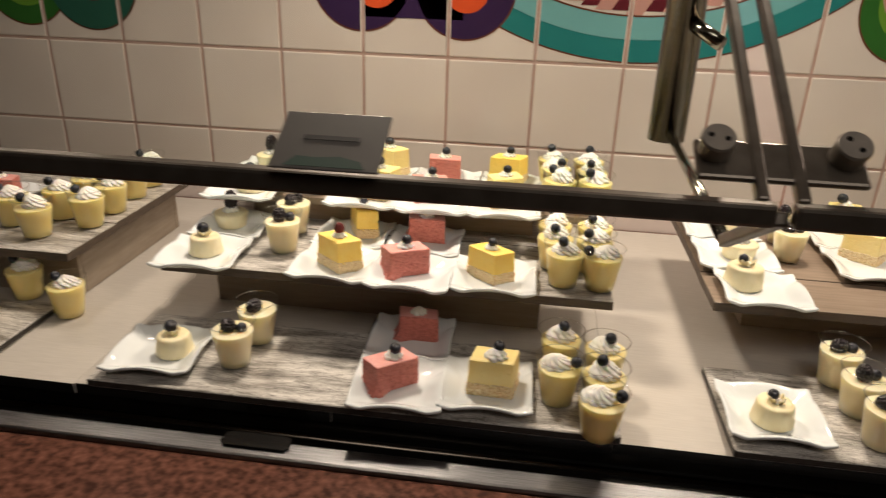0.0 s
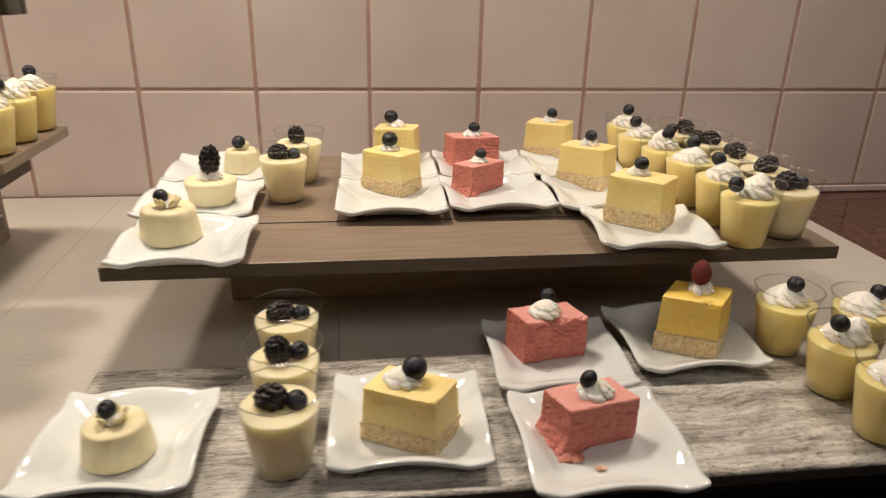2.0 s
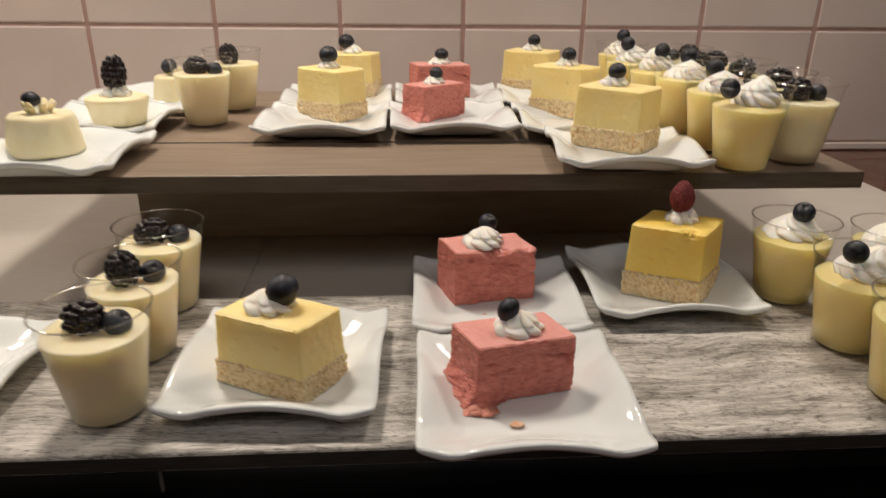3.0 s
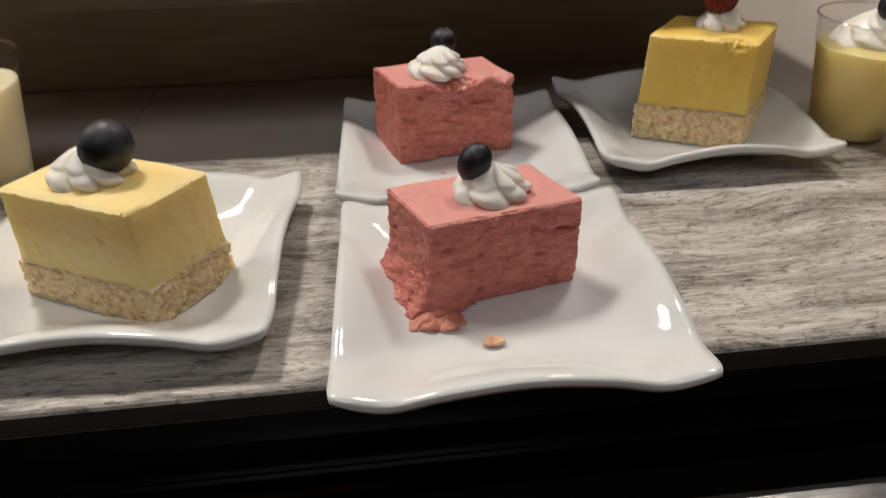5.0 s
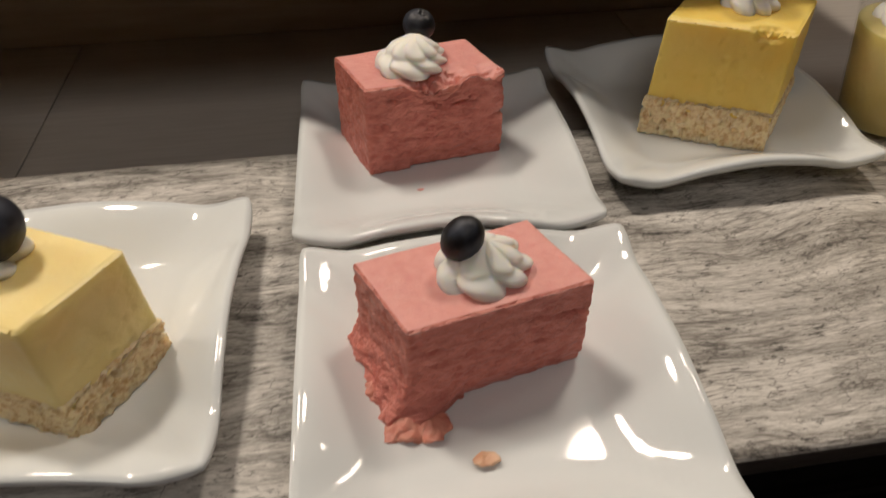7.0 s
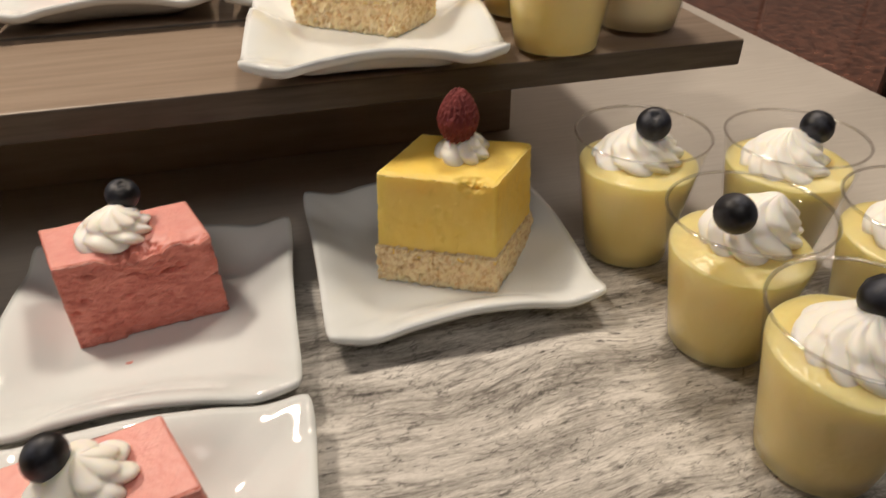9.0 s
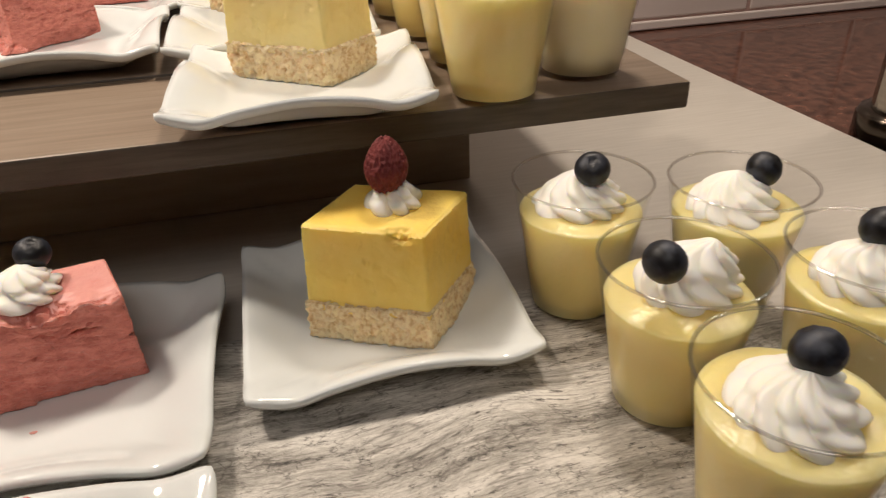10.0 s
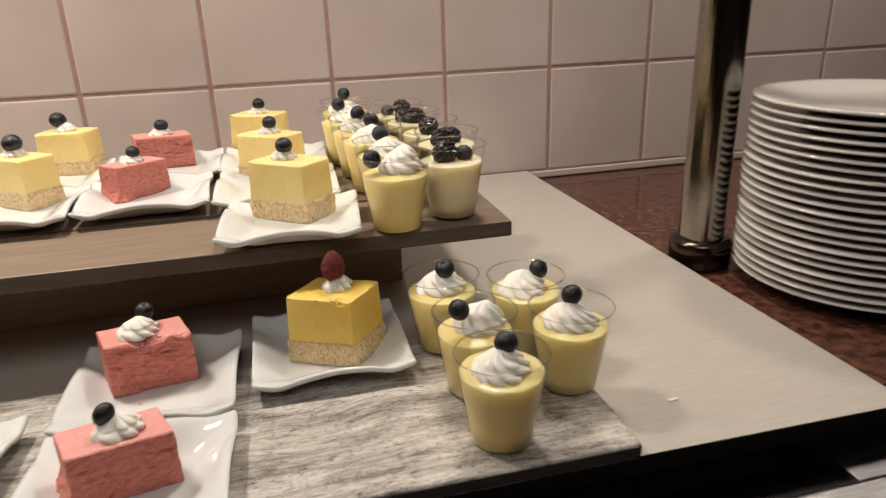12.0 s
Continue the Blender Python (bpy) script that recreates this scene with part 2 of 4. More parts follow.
def plain(name, colour, rough=0.2):
    low = tuple(c * 0.9 for c in colour)
    return noisy(name, low, colour, 14, rough, 0.04, 40)


# ---- mesh helpers ----
def mesh_of(bm, name, material, smooth=False):
    me = bpy.data.meshes.new(name)
    bm.normal_update()
    bm.to_mesh(me)
    bm.free()
    for mt in material if isinstance(material, (list, tuple)) else [material]:
        me.materials.append(mt)
    if smooth:
        for p in me.polygons:
            p.use_smooth = True
    return me


def thing(name, label, category, group="", kind=""):
    return tagged(new(name), label, category, group, kind)


def part(name, bm, material, parent=None, label="", smooth=False):
    ob = new(name, mesh_of(bm, name, material, smooth))
    ob.parent = parent
    return tagged(ob, label)


def dark_edges(ob, material, only_front=False):
    """Every side face takes another material: edge banding, and painted light or shade."""
    ob.data.materials.append(material)
    for p in ob.data.polygons:
        if abs(p.normal.z) < 0.5 and (p.normal.y < -0.5 or not only_front):
            p.material_index = 1
    return ob


def solo(name, bm, material, label, category, kind="", group="", smooth=False):
    return tagged(new(name, mesh_of(bm, name, material, smooth)), label, category, group, kind)


def box(bm, x0, x1, y0, y1, z0, z1, bevel=0.0, seg=2):
    vs = [bm.verts.new((x, y, z)) for z in (z0, z1) for y in (y0, y1) for x in (x0, x1)]
    fs = [bm.faces.new([vs[i] for i in f]) for f in ((0, 2, 3, 1), (4, 5, 7, 6), (0, 1, 5, 4), (2, 6, 7, 3), (0, 4, 6, 2), (1, 3, 7, 5))]
    if bevel:
        es = list({e for f in fs for e in f.edges})
        bmesh.ops.bevel(bm, geom=es, offset=bevel, segments=seg, affect="EDGES", profile=0.5)
    return bm


def boxed(*a, **k):
    return box(bmesh.new(), *a, **k)


def prism(points, z0, z1, bevel=0.0):
    bm = bmesh.new()
    low = [bm.verts.new((x, y, z0)) for x, y in points]
    top = [bm.verts.new((x, y, z1)) for x, y in points]
    k = len(points)
    bm.faces.new(low[::-1])
    bm.faces.new(top)
    for i in range(k):
        bm.faces.new((low[i], low[(i + 1) % k], top[(i + 1) % k], top[i]))
    if bevel:
        bmesh.ops.bevel(bm, geom=list(bm.edges), offset=bevel, segments=2, affect="EDGES", profile=0.5)
    return bm


def lathe(profile, seg=32, bm=None, close=False, wobble=None):
    """Turned body from (radius, height) pairs, from its first to its last ring."""
    bm = bm or bmesh.new()
    rings = []
    for i, (r, z) in enumerate(profile):
        if r < 1e-6:
            rings.append([bm.verts.new((0, 0, z))])
        else:
            ring = []
            for j in range(seg):
                a = 2 * math.pi * j / seg
                rr = r * (wobble(a, i, z) if wobble else 1)
                ring.append(bm.verts.new((rr * math.cos(a), rr * math.sin(a), z)))
            rings.append(ring)
    pairs = list(zip(rings, rings[1:])) + ([(rings[-1], rings[0])] if close else [])
    for a, b in pairs:
        for j in range(seg):
            k = (j + 1) % seg
            if len(a) == 1 and len(b) == 1:
                continue
            if len(a) == 1:
                bm.faces.new((a[0], b[k], b[j]))
            elif len(b) == 1:
                bm.faces.new((a[j], a[k], b[0]))
            else:
                bm.faces.new((a[j], a[k], b[k], b[j]))
    bmesh.ops.recalc_face_normals(bm, faces=bm.faces)
    return bm


def rod(bm, a, b, r, seg=16):
    a, b = Vector(a), Vector(b)
    m = Matrix.Translation((a + b) / 2) @ (b - a).to_track_quat("Z", "Y").to_matrix().to_4x4()
    bmesh.ops.create_cone(bm, cap_ends=True, segments=seg, radius1=r, radius2=r, depth=(b - a).length, matrix=m)
    return bm


def bar(bm, a, b, w, d, bevel=0.002):
    """Square bar from a to b, w across and d deep."""
    a, b = Vector(a), Vector(b)
    m = Matrix.Translation((a + b) / 2) @ (b - a).to_track_quat("Z", "Y").to_matrix().to_4x4()
    t = boxed(-w / 2, w / 2, -d / 2, d / 2, -(b - a).length / 2, (b - a).length / 2, bevel=bevel)
    t.transform(m)
    me = bpy.data.meshes.new("bar")
    t.to_mesh(me)
    t.free()
    bm.from_mesh(me)
    bpy.data.meshes.remove(me)
    return bm


def ball(bm, at, r, sub=2, squash=(1, 1, 1)):
    m = Matrix.Translation(at) @ Matrix.Diagonal((*squash, 1))
    return bmesh.ops.create_icosphere(bm, subdivisions=sub, radius=r, matrix=m)


def roughen(bm, amount, scale, seed=0.0, keep=None):
    for v in bm.verts:
        if keep and keep(v.co):
            continue
        d = noise.noise_vector(v.co * scale + Vector((seed, seed * 0.7, -seed)))
        v.co += d * amount


# ---- large structure ----
Z_GRANITE, Z_TOP, Z_LOW, Z_UP = 0.885, 0.90, 0.912, 0.995
WALL_Y, PITCH, COL0, ROW0 = 1.468, 0.1663, 0.5855, 1.057

solo("floor", boxed(-4.5, 5.0, -4.0, 1.668, -0.1, 0.0), FLOORING, "dark patterned floor of the dining room", "floor", "structure")
solo("ceiling", boxed(-4.5, 5.0, -4.0, 1.668, 2.7, 2.8), PLASTER, "plain dim ceiling over the buffet", "ceiling", "structure")
solo("wall_south", boxed(-4.5, 5.0, -4.1, -4.0, 0.0, 2.7), PLASTER, "plain warm plaster wall", "wall", "structure")
solo("wall_west", boxed(-4.6, -4.5, -4.0, 1.668, 0.0, 2.7), PLASTER, "plain warm plaster wall", "wall", "structure")
solo("wall_east", boxed(5.0, 5.1, -4.0, 1.668, 0.0, 2.7), PLASTER, "plain warm plaster wall", "wall", "structure")
wall_north = solo("wall_north", boxed(-4.5, 5.0, WALL_Y - 0.0025, WALL_Y + 0.2, 0.0, 2.7), GROUT, "white glazed square tiles with pinkish grout behind the counter", "wall", "structure")

# stone counter behind and in front, recess and steel lip
solo("back_counter", boxed(-2.2, 2.6, 0.800, 1.463, 0.60, Z_GRANITE - 0.001, bevel=0.003), GRANITE, "polished red-brown granite counter below the wall", "counter", "structure")
# gap filled with near-black blocks, the shade inside put into their colour
solo("recess", box(boxed(-2.2, 1.0, 0.7365, 0.7685, 0.60, 0.864), -2.2, 2.6, 0.769, 0.7995, 0.60, Z_GRANITE - 0.001), BLACK, "recess along the counter edge, its shade put in as near-black", "recess", "structure")
lip = boxed(-2.2, 2.6, 0.704, 0.736, 0.60, 0.872, bevel=0.004)
# steel takes over at x=1.0, where the black standing for laminate shadow ends
box(lip, 1.0005, 2.6, 0.7365, 0.7685, 0.60, 0.870)
solo("steel_strip", lip, STEEL, "worn steel strip along the counter edge", "trim", "structure")
nose = bmesh.new()
rod(nose, (-2.2, 0.7600, 0.8600), (0.9995, 0.7600, 0.8600), 0.0075, 24)
solo("recess_trim", nose, DARK_STEEL, "dark brown rounded metal nosing inside the recess", "trim", "structure", smooth=True)
grip = prism([(-0.403, 0.722), (-0.398, 0.716), (-0.326, 0.716), (-0.320, 0.722), (-0.322, 0.738), (-0.330, 0.742), (-0.393, 0.742), (-0.401, 0.738)], 0.8722, 0.8755, 0.001)
solo("grip_plate", grip, BLACK, "black oblong grip on the steel strip", "grip")
solo("front_counter", boxed(-2.2, 2.6, 0.30, 0.7035, 0.60, 0.868, bevel=0.006), GRANITE, "polished red-brown granite tray counter", "counter", "structure")
solo("counter_base", boxed(-2.2, 2.6, 0.36, 1.46, 0.0, 0.599), PLASTER, "plain counter base", "counter", "structure")
laminate = thing("laminate_top", "grey-beige laminate display panels laid edge to edge on the granite", "countertop", kind="structure")
for k in range(-6, 3):
    xa, xb = 0.046 + 0.328 * k + 0.00015, 0.046 + 0.328 * (k + 1) - 0.00015
    foot, head = (1.063, 1.046) if k == 2 else (xb, xb)
    panel = part("panel", prism([(xa, 0.765), (foot, 0.763), (head, 1.456), (xa, 1.456)], Z_GRANITE, Z_TOP, 0.0008), LAMINATE, laminate)
    # front edge banding in the same near-black as the shaded recess
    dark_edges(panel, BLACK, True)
bm = boxed(-0.004, 0.004, -0.0012, 0.0012, 0, 0.0012, bevel=0.0004)
roughen(bm, 0.0008, 300, 2)
bm.transform(pose(0.910, 0.813, Z_TOP, 0, 0, 12))
solo("cream_speck", bm, CREAM, "small white speck dropped on the laminate", "speck")

# ---- food helpers ----
def star(R, h, lobes=7, twist=0.9, groove=0.22, tier=0.0, lean=0.0, seed=0, seg=112, rings=30, crisp=0.6):
    """Piped cream: fat folds that turn round to a soft tip, with sharp grooves between."""
    prof = [(R * 0.86, -0.0006)]
    for i in range(rings + 1):
        u = i / rings
        r = R * (1 - u ** 1.7) ** 0.78 * (0.95 + 0.14 * math.sin(math.pi * u))
        r *= 1 - tier * math.exp(-((u - 0.48) / 0.09) ** 2)
        prof.append((r if u < 1 else 0.0, h * u))

    def folds(a, i, z):
        u = max(0.0, z / h)
        c = abs(math.cos(lobes * 0.5 * (a + twist * u + 0.15 * math.sin(2 * a + seed)))) ** crisp
        return 1 - groove + groove * 1.25 * c + 0.05 * math.sin(2 * a + seed + 2 * u)

    bm = lathe(prof, seg, wobble=folds)
    for v in bm.verts:
        u = max(0.0, v.co.z / h)
        v.co.x += lean * u * u
        v.co += noise.noise_vector(v.co * 160 + Vector((seed, 0, 0))) * 0.0006 * (1 if v.co.z > 0 else 0)
    return bm


def blueberry_mesh(r):
    bm = bmesh.new()
    prof = []
    n = 12
    for i in range(n + 1):
        a = -math.pi / 2 + math.pi * i / n
        rr, z = r * math.cos(a), 0.92 * r * math.sin(a)
        if i == n:
            rr, z = 0.0, 0.80 * r
        elif i == n - 1:
            rr, z = 0.20 * r, 0.83 * r
        elif i == n - 2:
            rr, z = 0.28 * r, 0.915 * r
        elif i == 0:
            rr = 0.0
        prof.append((rr, z))
    return lathe(prof, 20, bm, wobble=lambda a, i, z: 1 + (0.16 * math.cos(5 * a) if z > 0.9 * r else 0))


def drupe_mesh(r, long, rings, per, size, seed=1, point=0.0):
    """Berry with one knobbly skin of round drupelets."""
    rnd = random.Random(seed)
    spots = []
    for i in range(rings):
        a = -1.35 + 2.75 * i / (rings - 1)
        k = max(3, round(per * math.cos(a))) if abs(a) < 1.38 else 1
        for j in range(k):
            b = 2 * math.pi * (j + 0.5 * (i % 2)) / k + rnd.uniform(-2.6, 2.6) / (per + 0.06 * per * per)
            spots.append((math.cos(a) * math.cos(b), math.cos(a) * math.sin(b), math.sin(a)))
    spots = np.array(spots)
    reach = (0.62 * 2.75 / (rings - 1)) ** 2
    bm = bmesh.new()
    bmesh.ops.create_icosphere(bm, subdivisions=5, radius=1.0)
    for v in bm.verts:
        d = np.array(v.co.normalized())
        q = float(np.min(np.sum((spots - d) ** 2, axis=1)))
        k = size / r
        h = math.sqrt(max(0.0, 1 - q / reach))
        f = r * (0.80 + 0.85 * k * h)
        taper = 1 - point * max(0.0, d[2])
        v.co = Vector((d[0] * f * taper, d[1] * f * taper, d[2] * f * long))
    return bm


ME_BLUE = mesh_of(blueberry_mesh(0.0085), "blueberry", BLUEBERRY, True)
ME_BLACK = mesh_of(drupe_mesh(0.0112, 1.2, 8, 11, 0.0030), "blackberry", BLACKBERRY, True)
ME_RASP = mesh_of(drupe_mesh(0.0105, 1.18, 14, 22, 0.0013, 2, 0.30), "raspberry", RASPBERRY, True)
ME_ROSE = mesh_of(star(0.0125, 0.0118, 7, 0.9, 0.24, 0.10, 0.001, 1), "rosette", CREAM, True)
ME_SWIRL = mesh_of(star(0.0188, 0.0180, 10, 1.5, 0.15, 0.07, 0.003, 2, 150, 44, 0.9), "swirl", CREAM, True)
ME_SWIRL_TALL = mesh_of(star(0.0180, 0.0215, 9, 1.9, 0.16, 0.10, -0.005, 5, 150, 44, 0.9), "swirl", CREAM, True)
ME_CURL = mesh_of(star(0.0135, 0.0130, 8, 1.6, 0.2, 0.16, 0.003, 7), "rosette", CREAM, True)
BERRY = {"blueberry": ME_BLUE, "blackberry": ME_BLACK, "raspberry": ME_RASP}


def placed(name, me, parent, m, label=""):
    ob = new(name, me)
    ob.parent = parent
    ob.matrix_basis = m
    return tagged(ob, label)


def scaled(m, s):
    return m @ Matrix.Scale(s, 4)


# ---- square wavy plate ----
def plate_mesh(seed, half=0.0565):
    n = 40
    bm = bmesh.new()
    ph = seed * 1.7

    def form(u, v):
        m = max(abs(u), abs(v))
        s = (v if abs(u) >= abs(v) else u) / m if m > 1e-6 else 0
        bow = 1 - 0.026 * (1 - s * s) * m + 0.006 * m * math.exp(-((abs(s) - 1) / 0.16) ** 2)
        x, y = u * half * bow, v * half * bow
        t = max(0.0, (m - 0.50) / 0.50)
        rise = t * t * (3 - 2 * t)
        wave = 0.0030 * math.exp(-(s / 0.42) ** 2) - 0.0022 * math.exp(-((abs(s) - 0.70) / 0.17) ** 2) + 0.0012 * math.exp(-((abs(s) - 1) / 0.14) ** 2)
        z = 0.004 + rise * (0.0105 + wave)
        z += 0.0006 * t * math.sin(3 * x / half + ph)
        return x, y, z

    grid = [[0] * (n + 1) for _ in range(n + 1)]
    under = [[0] * (n + 1) for _ in range(n + 1)]
    for i in range(n + 1):
        for j in range(n + 1):
            u, v = -1 + 2 * i / n, -1 + 2 * j / n
            q = 1 - 0.040 * (abs(u) * abs(v)) ** 10
            x, y, z = form(u, v)
            grid[i][j] = bm.verts.new((x * q, y * q, z))
            m = max(abs(u), abs(v))
            drop = 0.0042 if m > 0.55 else 0.004
            under[i][j] = bm.verts.new((x * q * 0.985, y * q * 0.985, max(0.0, z - drop) if m > 0.48 else 0.0012))
    for i in range(n):
        for j in range(n):
            bm.faces.new((grid[i][j], grid[i + 1][j], grid[i + 1][j + 1], grid[i][j + 1]))
            bm.faces.new((under[i][j], under[i][j + 1], under[i + 1][j + 1], under[i + 1][j]))
    loop = [(i, 0) for i in range(n)] + [(n, j) for j in range(n)] + [(i, n) for i in range(n, 0, -1)] + [(0, j) for j in range(n, 0, -1)]
    k = len(loop)
    mids = []
    for (i, j) in loop:
        a, b = grid[i][j].co, under[i][j].co
        c = (a + b) / 2
        c.x *= 1.012
        c.y *= 1.012
        mids.append(bm.verts.new(c))
    for q in range(k):
        (i, j), (i2, j2) = loop[q], loop[(q + 1) % k]
        bm.faces.new((grid[i][j], mids[q], mids[(q + 1) % k], grid[i2][j2]))
        bm.faces.new((mids[q], under[i][j], under[i2][j2], mids[(q + 1) % k]))
    bmesh.ops.recalc_face_normals(bm, faces=bm.faces)
    return bm


ME_PLATES = [mesh_of(plate_mesh(s), "plate", PORCELAIN, True) for s in range(4)]
plate_count = 0


def plate(x, y, z, turn=0.0, label="white square wavy-edged porcelain dessert plate", size=1.0, tilt=(0, 0)):
    global plate_count
    ob = new("dessert_plate", ME_PLATES[plate_count % 4])
    ob.matrix_basis = pose(x, y, z, tilt[0], tilt[1], turn + 90 * (plate_count % 4)) @ Matrix.Diagonal((size, size, 1, 1))
    plate_count += 1
    return tagged(ob, label, "plate", "dessert plates")


# ---- cakes ----
def block(w, d, z0, z1, taper, cuts, amount, scale, seed, chip=0.0, skew=0.0):
    """Cut block of cake, w by d, slightly tapered, with torn sides."""
    bm = bmesh.new()
    nx, ny, nz = cuts
    cell = {}
    for i in range(nx + 1):
        for j in range(ny + 1):
            for k in range(nz + 1):
                if i in (0, nx) or j in (0, ny) or k in (0, nz):
                    u, v, t = 2 * i / nx - 1, 2 * j / ny - 1, k / nz
                    f = 1 - taper * t
                    p = Vector((u * w / 2 * f + skew * v * d / 2 * f, v * d / 2 * f, z0 + (z1 - z0) * t))
                    side = max(abs(u), abs(v)) > 0.999
                    if side:
                        q = noise.noise_vector(p * scale + Vector((seed, 0, seed)))
                        q2 = noise.noise_vector(p * scale * 3.1 + Vector((0, seed, seed)))
                        g = amount * (1.0 if t < 0.86 else 0.22 + 0.78 * (1 - t) / 0.14)
                        p += (q + 0.5 * q2) * g
                    if abs(u) > 0.999 and abs(v) > 0.999:
                        p.x *= 0.985
                        p.y *= 0.985
                    if t > 0.999:
                        p.z += noise.noise(p * 60 + Vector((seed, 0, 0))) * 0.0006 - (0.0012 if side else 0)
                        if chip and u > 0.55 and v < -0.6:
                            p.z -= chip * (0.6 + 0.4 * noise.noise(p * 700))
                    cell[i, j, k] = bm.verts.new(p)

    def quad(a, b, c, e):
        bm.faces.new([cell[q] for q in (a, b, c, e)])

    for i in range(nx):
        for j in range(ny):
            quad((i, j, 0), (i, j + 1, 0), (i + 1, j + 1, 0), (i + 1, j, 0))
            quad((i, j, nz), (i + 1, j, nz), (i + 1, j + 1, nz), (i, j + 1, nz))
    for k in range(nz):
        for i in range(nx):
            quad((i, 0, k), (i + 1, 0, k), (i + 1, 0, k + 1), (i, 0, k + 1))
            quad((i, ny, k), (i, ny, k + 1), (i + 1, ny, k + 1), (i + 1, ny, k))
        for j in range(ny):
            quad((0, j, k), (0, j, k + 1), (0, j + 1, k + 1), (0, j + 1, k))
            quad((nx, j, k), (nx, j + 1, k), (nx, j + 1, k + 1), (nx, j, k + 1))
    return bm


def yellow_mesh(seed, mt, skew):
    """Set mousse: clean cut sides with a few pores, its underside soaked unevenly into the base."""
    bm = block(0.0562, 0.0362, 0.0125, 0.049, 0.05, (64, 42, 40), 0.0003, 240, seed, 0.0, skew)
    for v in bm.verts:
        c = v.co.copy()
        t = (c.z - 0.0125) / 0.0365
        if t < 0.2:
            v.co.z += (0.2 - t) * (0.012 * noise.noise(Vector((c.x * 90 + seed, c.y * 90, 0))) + 0.008 * noise.noise(Vector((c.x * 260, c.y * 260 + seed, 3))) + 0.006)
        if seed == 3 and t > 0.7:
            far = math.hypot((c.x - 0.0120) / 0.0100, (c.y + 0.0185) / 0.0050, (c.z - 0.0490) / 0.0050)
            bite = max(0.0, 1 - far) ** 0.6 * (0.7 + 0.6 * noise.noise(c * 330) + 0.5 * noise.noise(c * 900))
            v.co += Vector((-0.0004, 0.0020, -0.0034)) * max(0.0, bite)
        if 0.1 < t < 0.93:
            g = 0.0022 * max(0.0, noise.noise(c * 360 + Vector((seed * 3, 0, 0))) - 0.42)
            v.co.x -= math.copysign(g, c.x) if abs(c.x) > 0.02 else 0.0
            v.co.y -= math.copysign(g, c.y) if abs(c.y) > 0.014 else 0.0
    return mesh_of(bm, "mousse", mt, True)


def crumb_mesh(seed, skew):
    bm = block(0.0576, 0.0376, 0.0, 0.0170, 0.0, (72, 50, 22), 0.0012, 300, seed, 0.0, skew)
    for v in bm.verts:
        if v.co.z > 0.001:
            n2 = noise.noise_vector(v.co * 850)
            v.co += Vector((n2.x, n2.y, 0.4 * n2.z)) * 0.0007
            pit = max(0.0, noise.noise(v.co * 330 + Vector((seed, 0, 0))) - 0.22) * 0.0055
            v.co.x -= math.copysign(pit, v.co.x) if abs(v.co.x) > 0.024 else 0.0
            v.co.y -= math.copysign(pit, v.co.y) if abs(v.co.y) > 0.016 else 0.0
    return mesh_of(bm, "crumb_base", CRUMB, True)


ME_YELLOW = [yellow_mesh(s, YELLOW, 0.30) for s in (1, 2, 3)]
ME_PALE = [yellow_mesh(s, PALE, 0.14) for s in (4, 5)]
ME_CRUMB = [crumb_mesh(s, 0.30) for s in (1, 2, 3)]
ME_CRUMB_PALE = [crumb_mesh(s, 0.14) for s in (4, 5, 6)]


def pink_mesh(seed, chipped=False):
    """Moist torn slice: smooth top, porous sides with level tears, ragged foot on one side."""
    high = 0.0375
    bm = block(0.056, 0.031, 0.0, high, 0.02, (92, 52, 60), 0.0005, 240, seed, 0.0, -0.2)
    for v in bm.verts:
        t, c = v.co.z / high, v.co.copy()
        if t < 0.975:
            w = noise.noise(Vector((c.x * 170 + seed, c.y * 170, c.z * 520 + 1.5 * noise.noise(c * 120))))
            w2 = noise.noise(Vector((c.x * 420, c.y * 420 + seed, c.z * 800)))
            fade = 1.0 if t < 0.84 else (0.975 - t) / 0.135
            g = fade * (0.0046 * max(0.0, w - 0.27) + 0.0012 * max(0.0, w2 - 0.15))
            out = Vector((c.x / 0.028, c.y / 0.0155, 0))
            if max(abs(out.x), abs(out.y)) > 0.9 and t > 0.02:
                if abs(out.y) > abs(out.x) - 0.12:
                    v.co.y -= math.copysign(g, c.y)
                else:
                    v.co.x -= math.copysign(g, c.x)
        if t < 0.42 and c.x < -0.010 and not chipped:
            f = (0.42 - t) / 0.42
            side = min(1.0, (-0.010 - c.x) / 0.012)
            v.co.x -= 0.0068 * f ** 1.6 * side * (1 + 0.45 * noise.noise(c * 170) + 0.25 * noise.noise(c * 500))
            if c.y < 0:
                v.co.y -= 0.0050 * f * f * math.sin(math.pi * min(1.0, side * 0.8)) * (1 + 0.5 * noise.noise(c * 200))
        if chipped and t > 0.72 and c.y < -0.006:
            for mid, wide, deep in ((0.003, 0.013, 0.0046), (0.0245, 0.005, 0.0022)):
                near = 1 - ((c.x - mid) / wide) ** 2
                if near > 0:
                    edge = min(1.0, (-0.006 - c.y) / 0.008)
                    v.co.z -= deep * near * edge * (t - 0.72) / 0.28 * (1.0 + 0.8 * noise.noise(c * 420))
        if t < 0.2 and c.x > -0.008 and c.y < 0:
            v.co.y += 0.0018 * (0.2 - t) / 0.2
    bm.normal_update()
    # upward faces near the top take the paler of the two pinks
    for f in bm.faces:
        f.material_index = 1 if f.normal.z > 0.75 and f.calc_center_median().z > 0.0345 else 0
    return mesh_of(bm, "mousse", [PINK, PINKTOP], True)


ME_PINK = [pink_mesh(s) for s in (1, 2, 3)]
ME_CHIPPED = pink_mesh(5, True)
